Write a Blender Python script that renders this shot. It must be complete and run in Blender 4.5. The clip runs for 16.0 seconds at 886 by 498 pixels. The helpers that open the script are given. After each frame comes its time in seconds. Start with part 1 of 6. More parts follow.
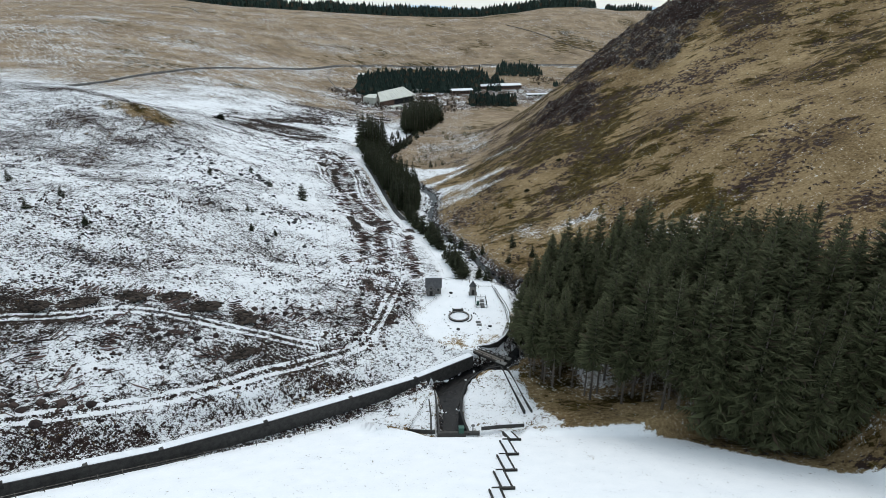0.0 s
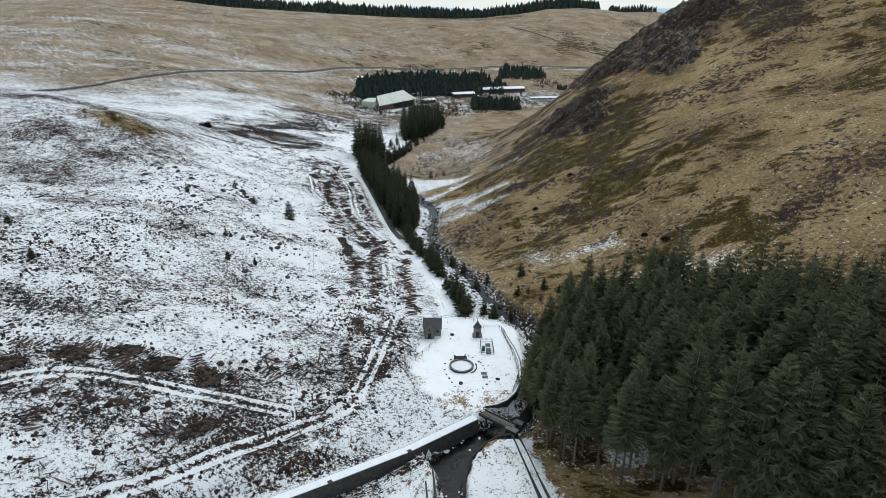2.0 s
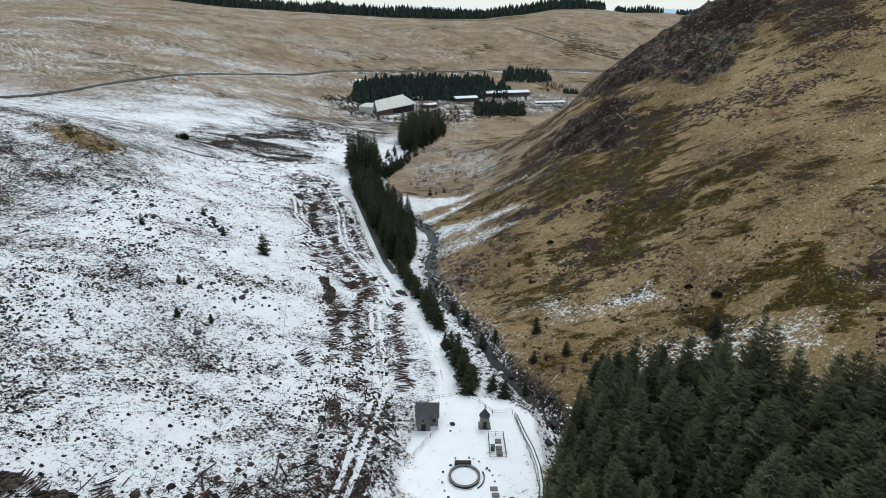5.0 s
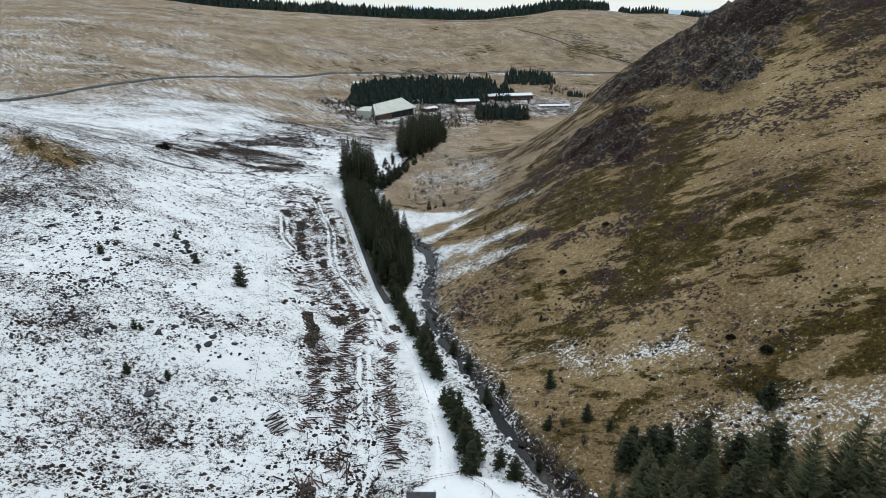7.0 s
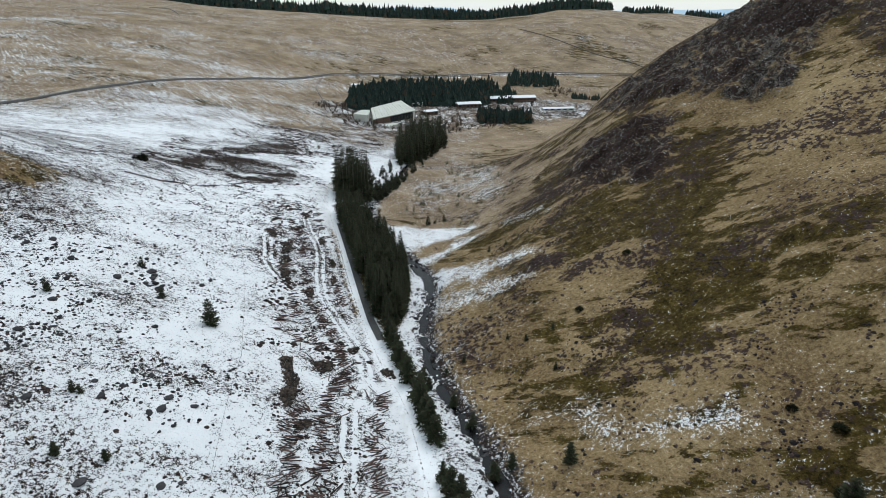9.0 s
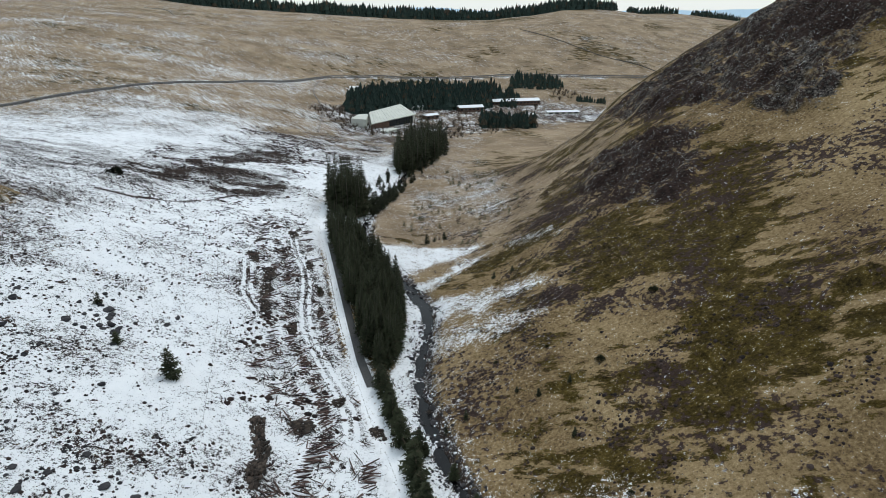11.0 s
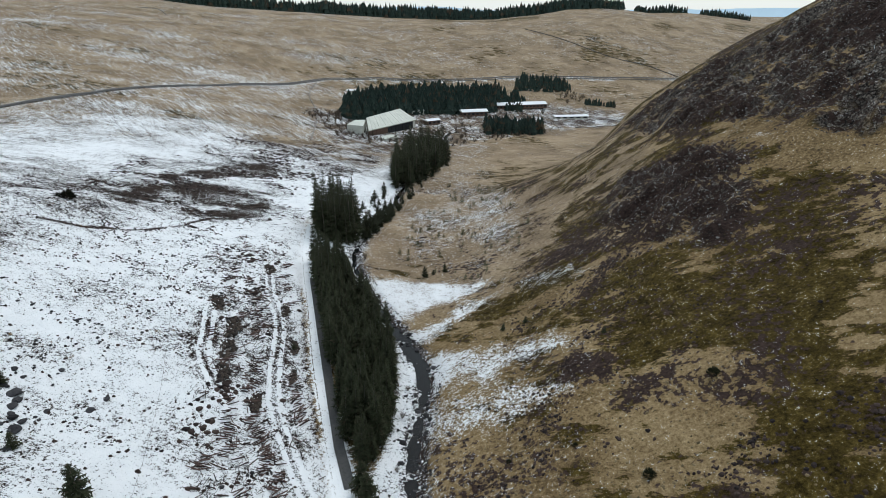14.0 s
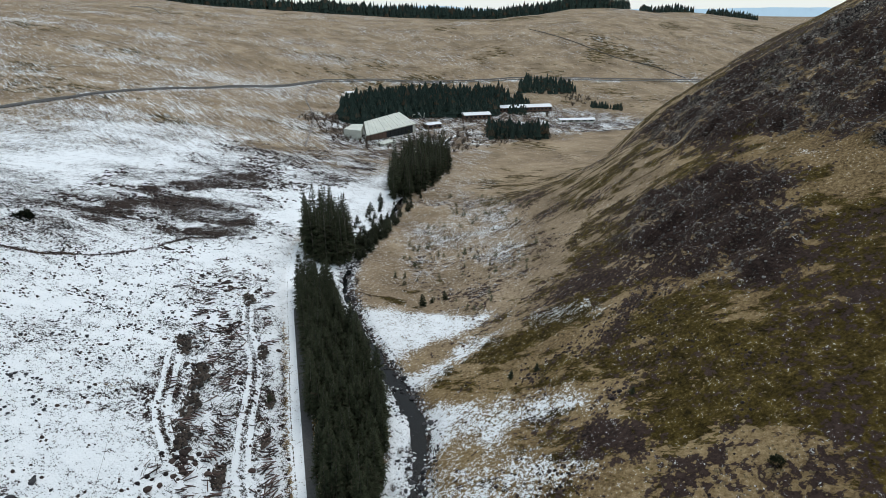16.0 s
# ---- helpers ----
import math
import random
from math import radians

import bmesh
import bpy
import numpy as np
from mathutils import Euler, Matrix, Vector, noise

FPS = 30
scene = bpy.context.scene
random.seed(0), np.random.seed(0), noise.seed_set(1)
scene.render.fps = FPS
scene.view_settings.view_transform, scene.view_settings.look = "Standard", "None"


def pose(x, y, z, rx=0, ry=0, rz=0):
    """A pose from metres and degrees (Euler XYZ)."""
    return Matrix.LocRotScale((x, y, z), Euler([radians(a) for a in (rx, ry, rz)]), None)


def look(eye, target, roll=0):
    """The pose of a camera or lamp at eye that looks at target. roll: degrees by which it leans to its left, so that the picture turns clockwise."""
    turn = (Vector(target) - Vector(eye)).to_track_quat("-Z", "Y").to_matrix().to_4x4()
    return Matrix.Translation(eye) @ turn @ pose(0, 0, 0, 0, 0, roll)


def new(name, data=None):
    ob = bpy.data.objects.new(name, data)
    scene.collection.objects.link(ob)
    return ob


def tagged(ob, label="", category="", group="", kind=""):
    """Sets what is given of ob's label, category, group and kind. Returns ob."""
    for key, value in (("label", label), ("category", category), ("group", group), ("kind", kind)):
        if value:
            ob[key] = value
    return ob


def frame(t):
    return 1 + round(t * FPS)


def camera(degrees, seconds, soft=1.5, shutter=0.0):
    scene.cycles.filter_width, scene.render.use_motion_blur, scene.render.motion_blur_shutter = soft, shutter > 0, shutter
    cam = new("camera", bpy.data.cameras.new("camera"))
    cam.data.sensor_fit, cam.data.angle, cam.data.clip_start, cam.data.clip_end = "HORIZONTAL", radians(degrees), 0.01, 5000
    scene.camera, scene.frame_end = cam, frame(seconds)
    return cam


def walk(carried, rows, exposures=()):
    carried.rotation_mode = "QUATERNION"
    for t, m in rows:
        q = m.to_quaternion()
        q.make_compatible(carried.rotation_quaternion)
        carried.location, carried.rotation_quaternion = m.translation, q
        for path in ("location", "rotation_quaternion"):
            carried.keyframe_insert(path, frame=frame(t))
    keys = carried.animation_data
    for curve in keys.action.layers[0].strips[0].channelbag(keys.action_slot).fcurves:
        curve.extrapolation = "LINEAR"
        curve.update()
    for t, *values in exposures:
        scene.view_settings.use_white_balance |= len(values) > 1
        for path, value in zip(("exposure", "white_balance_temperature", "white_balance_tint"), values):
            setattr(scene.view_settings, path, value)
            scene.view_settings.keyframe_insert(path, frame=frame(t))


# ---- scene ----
cam = camera(73.4, 16.0, soft=0.7)
METRES, EYE, TILT, LEAN, TURN = 200.0, 100.0, -22.1, 0.0, 0.0
ROWS = [
    (0.0, 0.0, 0.0, 0.0, -0.0, 0.0, 0.0),
    (0.5, 0.0003, 0.0286, 0.0115, 0.03, 0.04, -0.01),
    (1.0, 0.0006, 0.058, 0.0233, 0.05, 0.09, -0.03),
    (1.5, 0.0009, 0.0865, 0.0348, 0.08, 0.11, -0.06),
    (2.0, 0.0013, 0.1158, 0.0466, 0.12, 0.1, -0.07),
    (2.5, 0.0017, 0.1445, 0.058, 0.15, 0.11, -0.09),
    (3.0, 0.0026, 0.1729, 0.0697, 0.2, 0.11, -0.1),
    (3.5, 0.0029, 0.2022, 0.0816, 0.21, 0.13, -0.13),
    (4.0, 0.0034, 0.2307, 0.0932, 0.24, 0.13, -0.14),
    (6.5, 0.006, 0.375, 0.1526, 0.34, 0.15, -0.32),
    (7.0, 0.0064, 0.4038, 0.1642, 0.36, 0.17, -0.33),
    (7.5, 0.0066, 0.4326, 0.1756, 0.38, 0.17, -0.32),
    (8.0, 0.0069, 0.4617, 0.1877, 0.4, 0.16, -0.35),
    (8.5, 0.0069, 0.4904, 0.1994, 0.4, 0.15, -0.36),
    (9.0, 0.0075, 0.5199, 0.2113, 0.45, 0.15, -0.36),
    (11.5, 0.0096, 0.6637, 0.2701, 0.61, 0.18, -0.43),
    (12.0, 0.0099, 0.693, 0.2821, 0.64, 0.16, -0.46),
    (12.5, 0.0104, 0.7218, 0.2937, 0.7, 0.15, -0.47),
    (13.0, 0.0107, 0.7506, 0.3056, 0.74, 0.12, -0.48),
    (13.5, 0.0113, 0.7801, 0.3177, 0.81, 0.1, -0.45),
    (14.0, 0.0116, 0.8089, 0.3295, 0.84, 0.1, -0.48),
    (14.5, 0.0121, 0.8379, 0.3411, 0.89, 0.1, -0.5),
    (15.0, 0.0124, 0.8673, 0.3532, 0.91, 0.1, -0.54),
    (15.5, 0.0127, 0.8962, 0.3651, 0.95, 0.06, -0.56),
    (16.0, 0.0133, 0.926, 0.3772, 1.01, 0.04, -0.56),
]
walk(cam, [(t, pose(0, 0, EYE, TILT, LEAN, TURN) @ pose(METRES * x, METRES * y, METRES * z, 90 + pitch, roll, yaw)) for t, x, y, z, yaw, pitch, roll in ROWS])

# ---- world, sun, exposure ----
SUN_EL, SUN_AZ = 54.0, 18.0   # degrees; azimuth from +y towards +x
world = bpy.data.worlds.new("sky")
scene.world = world
world.use_nodes = True
wn = world.node_tree
sky = wn.nodes.new("ShaderNodeTexSky")
sky.sky_type = 'NISHITA'
sky.sun_disc = False
sky.sun_elevation = radians(SUN_EL)
sky.sun_rotation = radians(SUN_AZ)
sky.altitude = 300
sky.air_density, sky.dust_density, sky.ozone_density = 1.4, 0.6, 2.5
wn.nodes["Background"].inputs["Strength"].default_value = 0.128
veil = wn.nodes.new("ShaderNodeMix")          # thin high cloud over the whole sky
veil.data_type = 'RGBA'
veil.inputs[0].default_value = 0.8
veil.inputs[7].default_value = (6.1, 6.95, 7.4, 1)
wn.links.new(sky.outputs["Color"], veil.inputs[6])
wn.links.new(veil.outputs[2], wn.nodes["Background"].inputs["Color"])
sun = new("sun", bpy.data.lights.new("sun", 'SUN'))
sun.data.energy, sun.data.angle, sun.data.color = 1.2, radians(26), (1.0, 0.975, 0.94)
sun.matrix_world = look((0, 0, 0), (-math.sin(radians(SUN_AZ)) * math.cos(radians(SUN_EL)),
                                   -math.cos(radians(SUN_AZ)) * math.cos(radians(SUN_EL)), -math.sin(radians(SUN_EL))))
scene.view_settings.exposure = 0.0

# ---- materials ----


def material(name, rough=0.85, metal=0.0):
    m = bpy.data.materials.new(name)
    m.use_nodes = True
    b = m.node_tree.nodes["Principled BSDF"]
    b.inputs["Roughness"].default_value = rough
    b.inputs["Metallic"].default_value = metal
    b.inputs["Specular IOR Level"].default_value = 0.25
    return m, m.node_tree, b


def node(nt, kind, **values):
    n = nt.nodes.new(kind)
    for key, value in values.items():
        n.inputs[key.replace("_", " ")].default_value = value
    return n


def noise_at(nt, scale, detail=4.0, rough=0.6, coords="Object", stretch=None, turn=0.0):
    tc = nt.nodes.new("ShaderNodeTexCoord")
    n = node(nt, "ShaderNodeTexNoise", Scale=scale, Detail=detail, Roughness=rough)
    out = tc.outputs[coords]
    if stretch:
        mp = nt.nodes.new("ShaderNodeMapping")
        mp.vector_type = 'TEXTURE'
        mp.inputs["Scale"].default_value = stretch
        mp.inputs["Rotation"].default_value = (0, 0, radians(turn))
        nt.links.new(out, mp.inputs["Vector"])
        out = mp.outputs["Vector"]
    nt.links.new(out, n.inputs["Vector"])
    return n.outputs["Fac"]


def ramp(nt, fac, stops):
    r = nt.nodes.new("ShaderNodeValToRGB")
    while len(r.color_ramp.elements) < len(stops):
        r.color_ramp.elements.new(0.5)
    for e, (p, c) in zip(r.color_ramp.elements, stops):
        e.position, e.color = p, (*c, 1)
    nt.links.new(fac, r.inputs["Fac"])
    return r.outputs["Color"]


def mix(nt, fac, a, b):
    m = nt.nodes.new("ShaderNodeMix")
    m.data_type = 'RGBA'
    for sock, v in ((m.inputs[0], fac), (m.inputs[6], a), (m.inputs[7], b)):
        if isinstance(v, bpy.types.NodeSocket):
            nt.links.new(v, sock)
        else:
            sock.default_value = v if not isinstance(v, tuple) else (*v, 1)
    return m.outputs[2]


def calc(nt, op, a, b=0.0, c=0.0):
    m = nt.nodes.new("ShaderNodeMath")
    m.operation = op
    for sock, v in zip(m.inputs, (a, b, c)):
        if isinstance(v, bpy.types.NodeSocket):
            nt.links.new(v, sock)
        else:
            sock.default_value = v
    return m.outputs[0]


def step(nt, value, lo, hi):
    m = nt.nodes.new("ShaderNodeMapRange")
    m.interpolation_type = 'SMOOTHSTEP'
    m.inputs["From Min"].default_value, m.inputs["From Max"].default_value = lo, hi
    nt.links.new(value, m.inputs["Value"])
    return m.outputs["Result"]


def attr(nt, name):
    a = nt.nodes.new("ShaderNodeAttribute")
    a.attribute_name = name
    return a.outputs["Fac"]


def bump(nt, b, height, strength, distance):
    n = node(nt, "ShaderNodeBump", Strength=strength, Distance=distance)
    nt.links.new(height, n.inputs["Height"])
    nt.links.new(n.outputs["Normal"], b.inputs["Normal"])


def mottled(name, dark, light, scale, rough=0.85, metal=0.0, relief=0.3, depth=0.05, each=0.0, stretch=None):
    """Two tones mixed at two scales, with fine relief; each: how far one piece differs from the next."""
    m, nt, b = material(name, rough, metal)
    f = calc(nt, 'ADD', calc(nt, 'MULTIPLY', noise_at(nt, scale, 5, stretch=stretch), 0.6), calc(nt, 'MULTIPLY', noise_at(nt, scale * 7, 3, stretch=stretch), 0.4))
    if each:
        oi = nt.nodes.new("ShaderNodeObjectInfo")
        geo = nt.nodes.new("ShaderNodeNewGeometry")
        r = calc(nt, 'FRACT', calc(nt, 'ADD', oi.outputs["Random"], geo.outputs["Random Per Island"]))
        f = calc(nt, 'ADD', f, calc(nt, 'MULTIPLY', calc(nt, 'SUBTRACT', r, 0.5), each))
    nt.links.new(ramp(nt, f, [(0.3, dark), (0.7, light)]), b.inputs["Base Color"])
    bump(nt, b, f, relief, depth)
    return m


def ground_material():
    """Moor ground: straw grass, heather, moss, bare earth and patchy snow, by the attributes of the sheet."""
    m, nt, b = material("moor_ground", 0.9)
    b.inputs["Specular IOR Level"].default_value = 0.08
    fine = noise_at(nt, 1.25, 8, 0.74)
    mid = noise_at(nt, 0.28, 5, 0.6)
    tuft = noise_at(nt, 0.62, 3, 0.55)
    broad = noise_at(nt, 0.035, 5, 0.6)
    grain = noise_at(nt, 3.6, 4, 0.7)
    blend = calc(nt, 'ADD', calc(nt, 'MULTIPLY', fine, 0.62), calc(nt, 'MULTIPLY', broad, 0.38))
    grass = ramp(nt, blend, [(0.38, (0.065, 0.042, 0.019)), (0.48, (0.205, 0.142, 0.072)), (0.63, (0.40, 0.298, 0.165))])
    # pale: grass turns paler and greyer with distance and on the lower right slope
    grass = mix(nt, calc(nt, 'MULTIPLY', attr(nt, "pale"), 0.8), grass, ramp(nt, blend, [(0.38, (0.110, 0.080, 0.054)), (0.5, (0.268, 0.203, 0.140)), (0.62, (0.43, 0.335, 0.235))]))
    dull = calc(nt, 'ADD', calc(nt, 'MULTIPLY', fine, 0.6), calc(nt, 'MULTIPLY', mid, 0.4))
    moss = ramp(nt, dull, [(0.38, (0.009, 0.006, 0.0015)), (0.5, (0.050, 0.035, 0.008)), (0.63, (0.150, 0.107, 0.030))])
    heath = ramp(nt, calc(nt, 'ADD', calc(nt, 'MULTIPLY', fine, 0.6), calc(nt, 'MULTIPLY', tuft, 0.4)), [(0.38, (0.008, 0.005, 0.005)), (0.62, (0.062, 0.041, 0.034))])
    rock = ramp(nt, dull, [(0.40, (0.028, 0.024, 0.022)), (0.5, (0.120, 0.104, 0.092)), (0.62, (0.34, 0.295, 0.25))])
    # crags: blocks parted by dark cracks
    tc = nt.nodes.new("ShaderNodeTexCoord")
    warp = nt.nodes.new("ShaderNodeVectorMath")
    warp.operation = 'MULTIPLY_ADD'
    soft_noise = node(nt, "ShaderNodeTexNoise", Scale=0.5, Detail=4.0)
    nt.links.new(tc.outputs["Object"], soft_noise.inputs["Vector"])
    nt.links.new(soft_noise.outputs["Color"], warp.inputs[0])
    warp.inputs[1].default_value = (2.6, 2.6, 2.6)
    nt.links.new(tc.outputs["Object"], warp.inputs[2])
    blocks = node(nt, "ShaderNodeTexVoronoi", Scale=0.75)
    blocks.feature = 'DISTANCE_TO_EDGE'
    nt.links.new(warp.outputs[0], blocks.inputs["Vector"])
    crack = step(nt, blocks.outputs["Distance"], 0.01, 0.14)
    rock = mix(nt, crack, (0.010, 0.008, 0.008), rock)
    earth = ramp(nt, calc(nt, 'ADD', calc(nt, 'MULTIPLY', fine, 0.6), calc(nt, 'MULTIPLY', grain, 0.4)), [(0.38, (0.010, 0.008, 0.007)), (0.62, (0.065, 0.047, 0.038))])
    snow = ramp(nt, calc(nt, 'ADD', calc(nt, 'MULTIPLY', mid, 0.5), calc(nt, 'MULTIPLY', grain, 0.5)), [(0.3, (0.79, 0.82, 0.85)), (0.7, (0.91, 0.925, 0.94))])

    def cover(name, pattern, gain, soft):
        v = calc(nt, 'ADD', calc(nt, 'MULTIPLY', calc(nt, 'SUBTRACT', attr(nt, name), 0.5), 1.0), calc(nt, 'MULTIPLY', calc(nt, 'SUBTRACT', pattern, 0.5), gain))
        return step(nt, v, -soft, soft)
    lengths = noise_at(nt, 0.16, 9, 0.72, stretch=(2.4, 1.0, 1.4), turn=-22)
    patchy = calc(nt, 'ADD', calc(nt, 'MULTIPLY', lengths, 0.78), calc(nt, 'MULTIPLY', fine, 0.22))
    clumps = calc(nt, 'ADD', calc(nt, 'MULTIPLY', tuft, 0.5), calc(nt, 'ADD', calc(nt, 'MULTIPLY', fine, 0.3), calc(nt, 'MULTIPLY', lengths, 0.2)))
    specks = calc(nt, 'ADD', calc(nt, 'MULTIPLY', fine, 0.50), calc(nt, 'ADD', calc(nt, 'MULTIPLY', mid, 0.18), calc(nt, 'MULTIPLY', grain, 0.32)))
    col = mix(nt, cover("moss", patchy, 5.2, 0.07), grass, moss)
    col = mix(nt, cover("rock", patchy, 2.6, 0.25), col, rock)
    col = mix(nt, cover("heath", clumps, 3.2, 0.06), col, heath)
    col = mix(nt, cover("earth", specks, 2.4, 0.10), col, earth)
    coarse = calc(nt, 'ADD', calc(nt, 'MULTIPLY', noise_at(nt, 0.55, 8, 0.74, stretch=(7.0, 1.0, 2.5), turn=-48), 0.50), calc(nt, 'MULTIPLY', fine, 0.50))
    specks = mix(nt, attr(nt, "remote"), specks, coarse)
    # wheel tracks: two pressed lanes, a dark strip between them and brash beside
    off = calc(nt, 'ADD', calc(nt, 'ABSOLUTE', attr(nt, "rut")), calc(nt, 'MULTIPLY', calc(nt, 'SUBTRACT', specks, 0.5), 3.2))
    driven = attr(nt, "driven")
    lane = calc(nt, 'MULTIPLY', driven, calc(nt, 'MULTIPLY', step(nt, off, 0.55, 0.75), calc(nt, 'SUBTRACT', 1.0, step(nt, off, 1.5, 1.8))))
    beside = calc(nt, 'MULTIPLY', driven, calc(nt, 'MULTIPLY', step(nt, off, 1.6, 1.9), calc(nt, 'SUBTRACT', 1.0, step(nt, off, 2.4, 4.4))))
    between = calc(nt, 'MULTIPLY', driven, calc(nt, 'SUBTRACT', 1.0, step(nt, off, 0.35, 0.65)))
    way = calc(nt, 'ABSOLUTE', attr(nt, "way"))
    wheel = calc(nt, 'MULTIPLY', step(nt, way, 0.62, 0.74), calc(nt, 'SUBTRACT', 1.0, step(nt, way, 0.92, 1.05)))
    wheel = calc(nt, 'MULTIPLY', wheel, calc(nt, 'MULTIPLY_ADD', step(nt, attr(nt, "way"), -0.3, 0.3), 0.7, 0.3))
    change = calc(nt, 'SUBTRACT', calc(nt, 'MULTIPLY', lane, 0.30), calc(nt, 'ADD', calc(nt, 'MULTIPLY', beside, 0.16), calc(nt, 'MULTIPLY', between, 0.24)))
    change = calc(nt, 'SUBTRACT', change, calc(nt, 'MULTIPLY', wheel, calc(nt, 'MULTIPLY', step(nt, mid, 0.35, 0.6), 0.5)))
    v = calc(nt, 'ADD', calc(nt, 'ADD', calc(nt, 'SUBTRACT', attr(nt, "snow"), 0.5), change), calc(nt, 'MULTIPLY', calc(nt, 'SUBTRACT', specks, 0.5), 5.4))
    lie = step(nt, calc(nt, 'DIVIDE', v, calc(nt, 'MULTIPLY_ADD', attr(nt, "remote"), 0.05, 0.08)), -1.0, 1.0)
    col = mix(nt, calc(nt, 'MULTIPLY', wheel, 0.8), col, earth)
    col = mix(nt, lie, col, snow)
    nt.links.new(col, b.inputs["Base Color"])
    nt.links.new(calc(nt, 'MULTIPLY_ADD', lie, -0.25, 0.92), b.inputs["Roughness"])
    h = calc(nt, 'ADD', calc(nt, 'MULTIPLY', fine, 0.8), calc(nt, 'MULTIPLY', lie, 0.18))
    h = calc(nt, 'ADD', h, calc(nt, 'MULTIPLY', tuft, 0.5))
    h = calc(nt, 'ADD', h, calc(nt, 'MULTIPLY', attr(nt, "rock"), calc(nt, 'ADD', calc(nt, 'MULTIPLY', mid, 2.0), calc(nt, 'MULTIPLY', crack, 1.3))))
    bump(nt, b, calc(nt, 'MULTIPLY', h, calc(nt, 'SUBTRACT', 1.0, calc(nt, 'MULTIPLY', attr(nt, "smooth"), 0.93))), 0.75, 0.8)
    return m


def needle_material(name, dark, light):
    m, nt, b = material(name, 0.8)
    oi = nt.nodes.new("ShaderNodeObjectInfo")
    geo = nt.nodes.new("ShaderNodeNewGeometry")
    f = calc(nt, 'ADD', calc(nt, 'MULTIPLY', geo.outputs["Random Per Island"], 0.45), calc(nt, 'MULTIPLY', noise_at(nt, 0.9, 3), 0.35))
    f = calc(nt, 'ADD', f, calc(nt, 'MULTIPLY', oi.outputs["Random"], 0.3))
    # tip grades the needles from dark at the trunk to light at limb ends
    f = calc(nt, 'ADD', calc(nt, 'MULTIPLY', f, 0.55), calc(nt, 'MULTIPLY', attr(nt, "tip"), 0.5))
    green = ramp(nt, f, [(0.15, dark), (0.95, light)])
    brown = mix(nt, step(nt, geo.outputs["Random Per Island"], 0.86, 0.95), green, (0.075, 0.058, 0.04))
    nt.links.new(brown, b.inputs["Base Color"])
    b.inputs["Specular IOR Level"].default_value = 0.1
    return m


def water_material():
    m, nt, b = material("stream_water", 0.25)
    nt.links.new(ramp(nt, noise_at(nt, 0.5, 4), [(0.35, (0.002, 0.002, 0.002)), (0.7, (0.007, 0.008, 0.009))]), b.inputs["Base Color"])
    b.inputs["Specular IOR Level"].default_value = 0.14
    bump(nt, b, noise_at(nt, 2.2, 4), 0.6, 0.12)
    return m


GROUND = ground_material()
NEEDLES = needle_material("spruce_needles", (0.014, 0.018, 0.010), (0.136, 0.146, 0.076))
# needles of the far woods: bluer and with less contrast than the near ones
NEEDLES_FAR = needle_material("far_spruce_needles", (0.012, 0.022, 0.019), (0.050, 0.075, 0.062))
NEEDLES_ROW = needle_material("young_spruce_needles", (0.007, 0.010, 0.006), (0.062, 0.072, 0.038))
TWIGS = mottled("bare_twigs", (0.05, 0.038, 0.03), (0.14, 0.11, 0.085), 3.0, each=0.4)
BARK = mottled("bark", (0.05, 0.042, 0.035), (0.17, 0.15, 0.13), 3.0, each=0.3)
LOG = mottled("cut_log", (0.020, 0.014, 0.013), (0.135, 0.088, 0.075), 2.5, each=0.6)
BRASH = mottled("brash", (0.014, 0.011, 0.009), (0.075, 0.056, 0.044), 3.0, each=0.5)
WATER = water_material()
SNOW = mottled("snow_cover", (0.70, 0.73, 0.77), (0.85, 0.87, 0.89), 0.8, 0.7, relief=0.2, depth=0.1)
MASONRY = mottled("dark_masonry", (0.018, 0.018, 0.018), (0.075, 0.072, 0.068), 1.2, each=0.35, relief=0.5, depth=0.08)
CONCRETE = mottled("weathered_concrete", (0.09, 0.09, 0.085), (0.24, 0.235, 0.22), 0.9, each=0.15)
STONE = mottled("field_stone", (0.05, 0.048, 0.046), (0.2, 0.19, 0.18), 1.5, each=0.5, relief=0.6, depth=0.08)
SLATE = mottled("slate_roof", (0.045, 0.047, 0.052), (0.12, 0.12, 0.125), 2.0, 0.6, each=0.3)
STEEL = mottled("weathered_steel", (0.06, 0.06, 0.06), (0.15, 0.15, 0.15), 4.0, 0.55, metal=0.6, relief=0.1)
TIMBER = mottled("weathered_timber", (0.06, 0.052, 0.045), (0.2, 0.18, 0.155), 3.0, each=0.4)
DARK_TIMBER = mottled("dark_timber", (0.014, 0.013, 0.012), (0.05, 0.046, 0.042), 3.0, each=0.3)
ASPHALT = mottled("wet_asphalt", (0.045, 0.045, 0.046), (0.105, 0.103, 0.10), 1.5, 0.7, relief=0.15)
ROOF_SHEET = mottled("pale_roof_sheet", (0.46, 0.48, 0.43), (0.62, 0.635, 0.57), 0.15, 0.55, relief=0.1)
PALE_WALL = mottled("pale_wall", (0.42, 0.43, 0.38), (0.58, 0.58, 0.52), 0.3, 0.7)
BRICK_WALL = mottled("brown_brick_wall", (0.08, 0.05, 0.038), (0.16, 0.10, 0.075), 0.8)
GREEN_PAINT = mottled("green_paint", (0.02, 0.07, 0.055), (0.05, 0.13, 0.10), 3.0, 0.5, relief=0.1)
GLASS_DARK = mottled("dark_window_glass", (0.012, 0.014, 0.016), (0.03, 0.033, 0.036), 1.0, 0.15, relief=0.02)
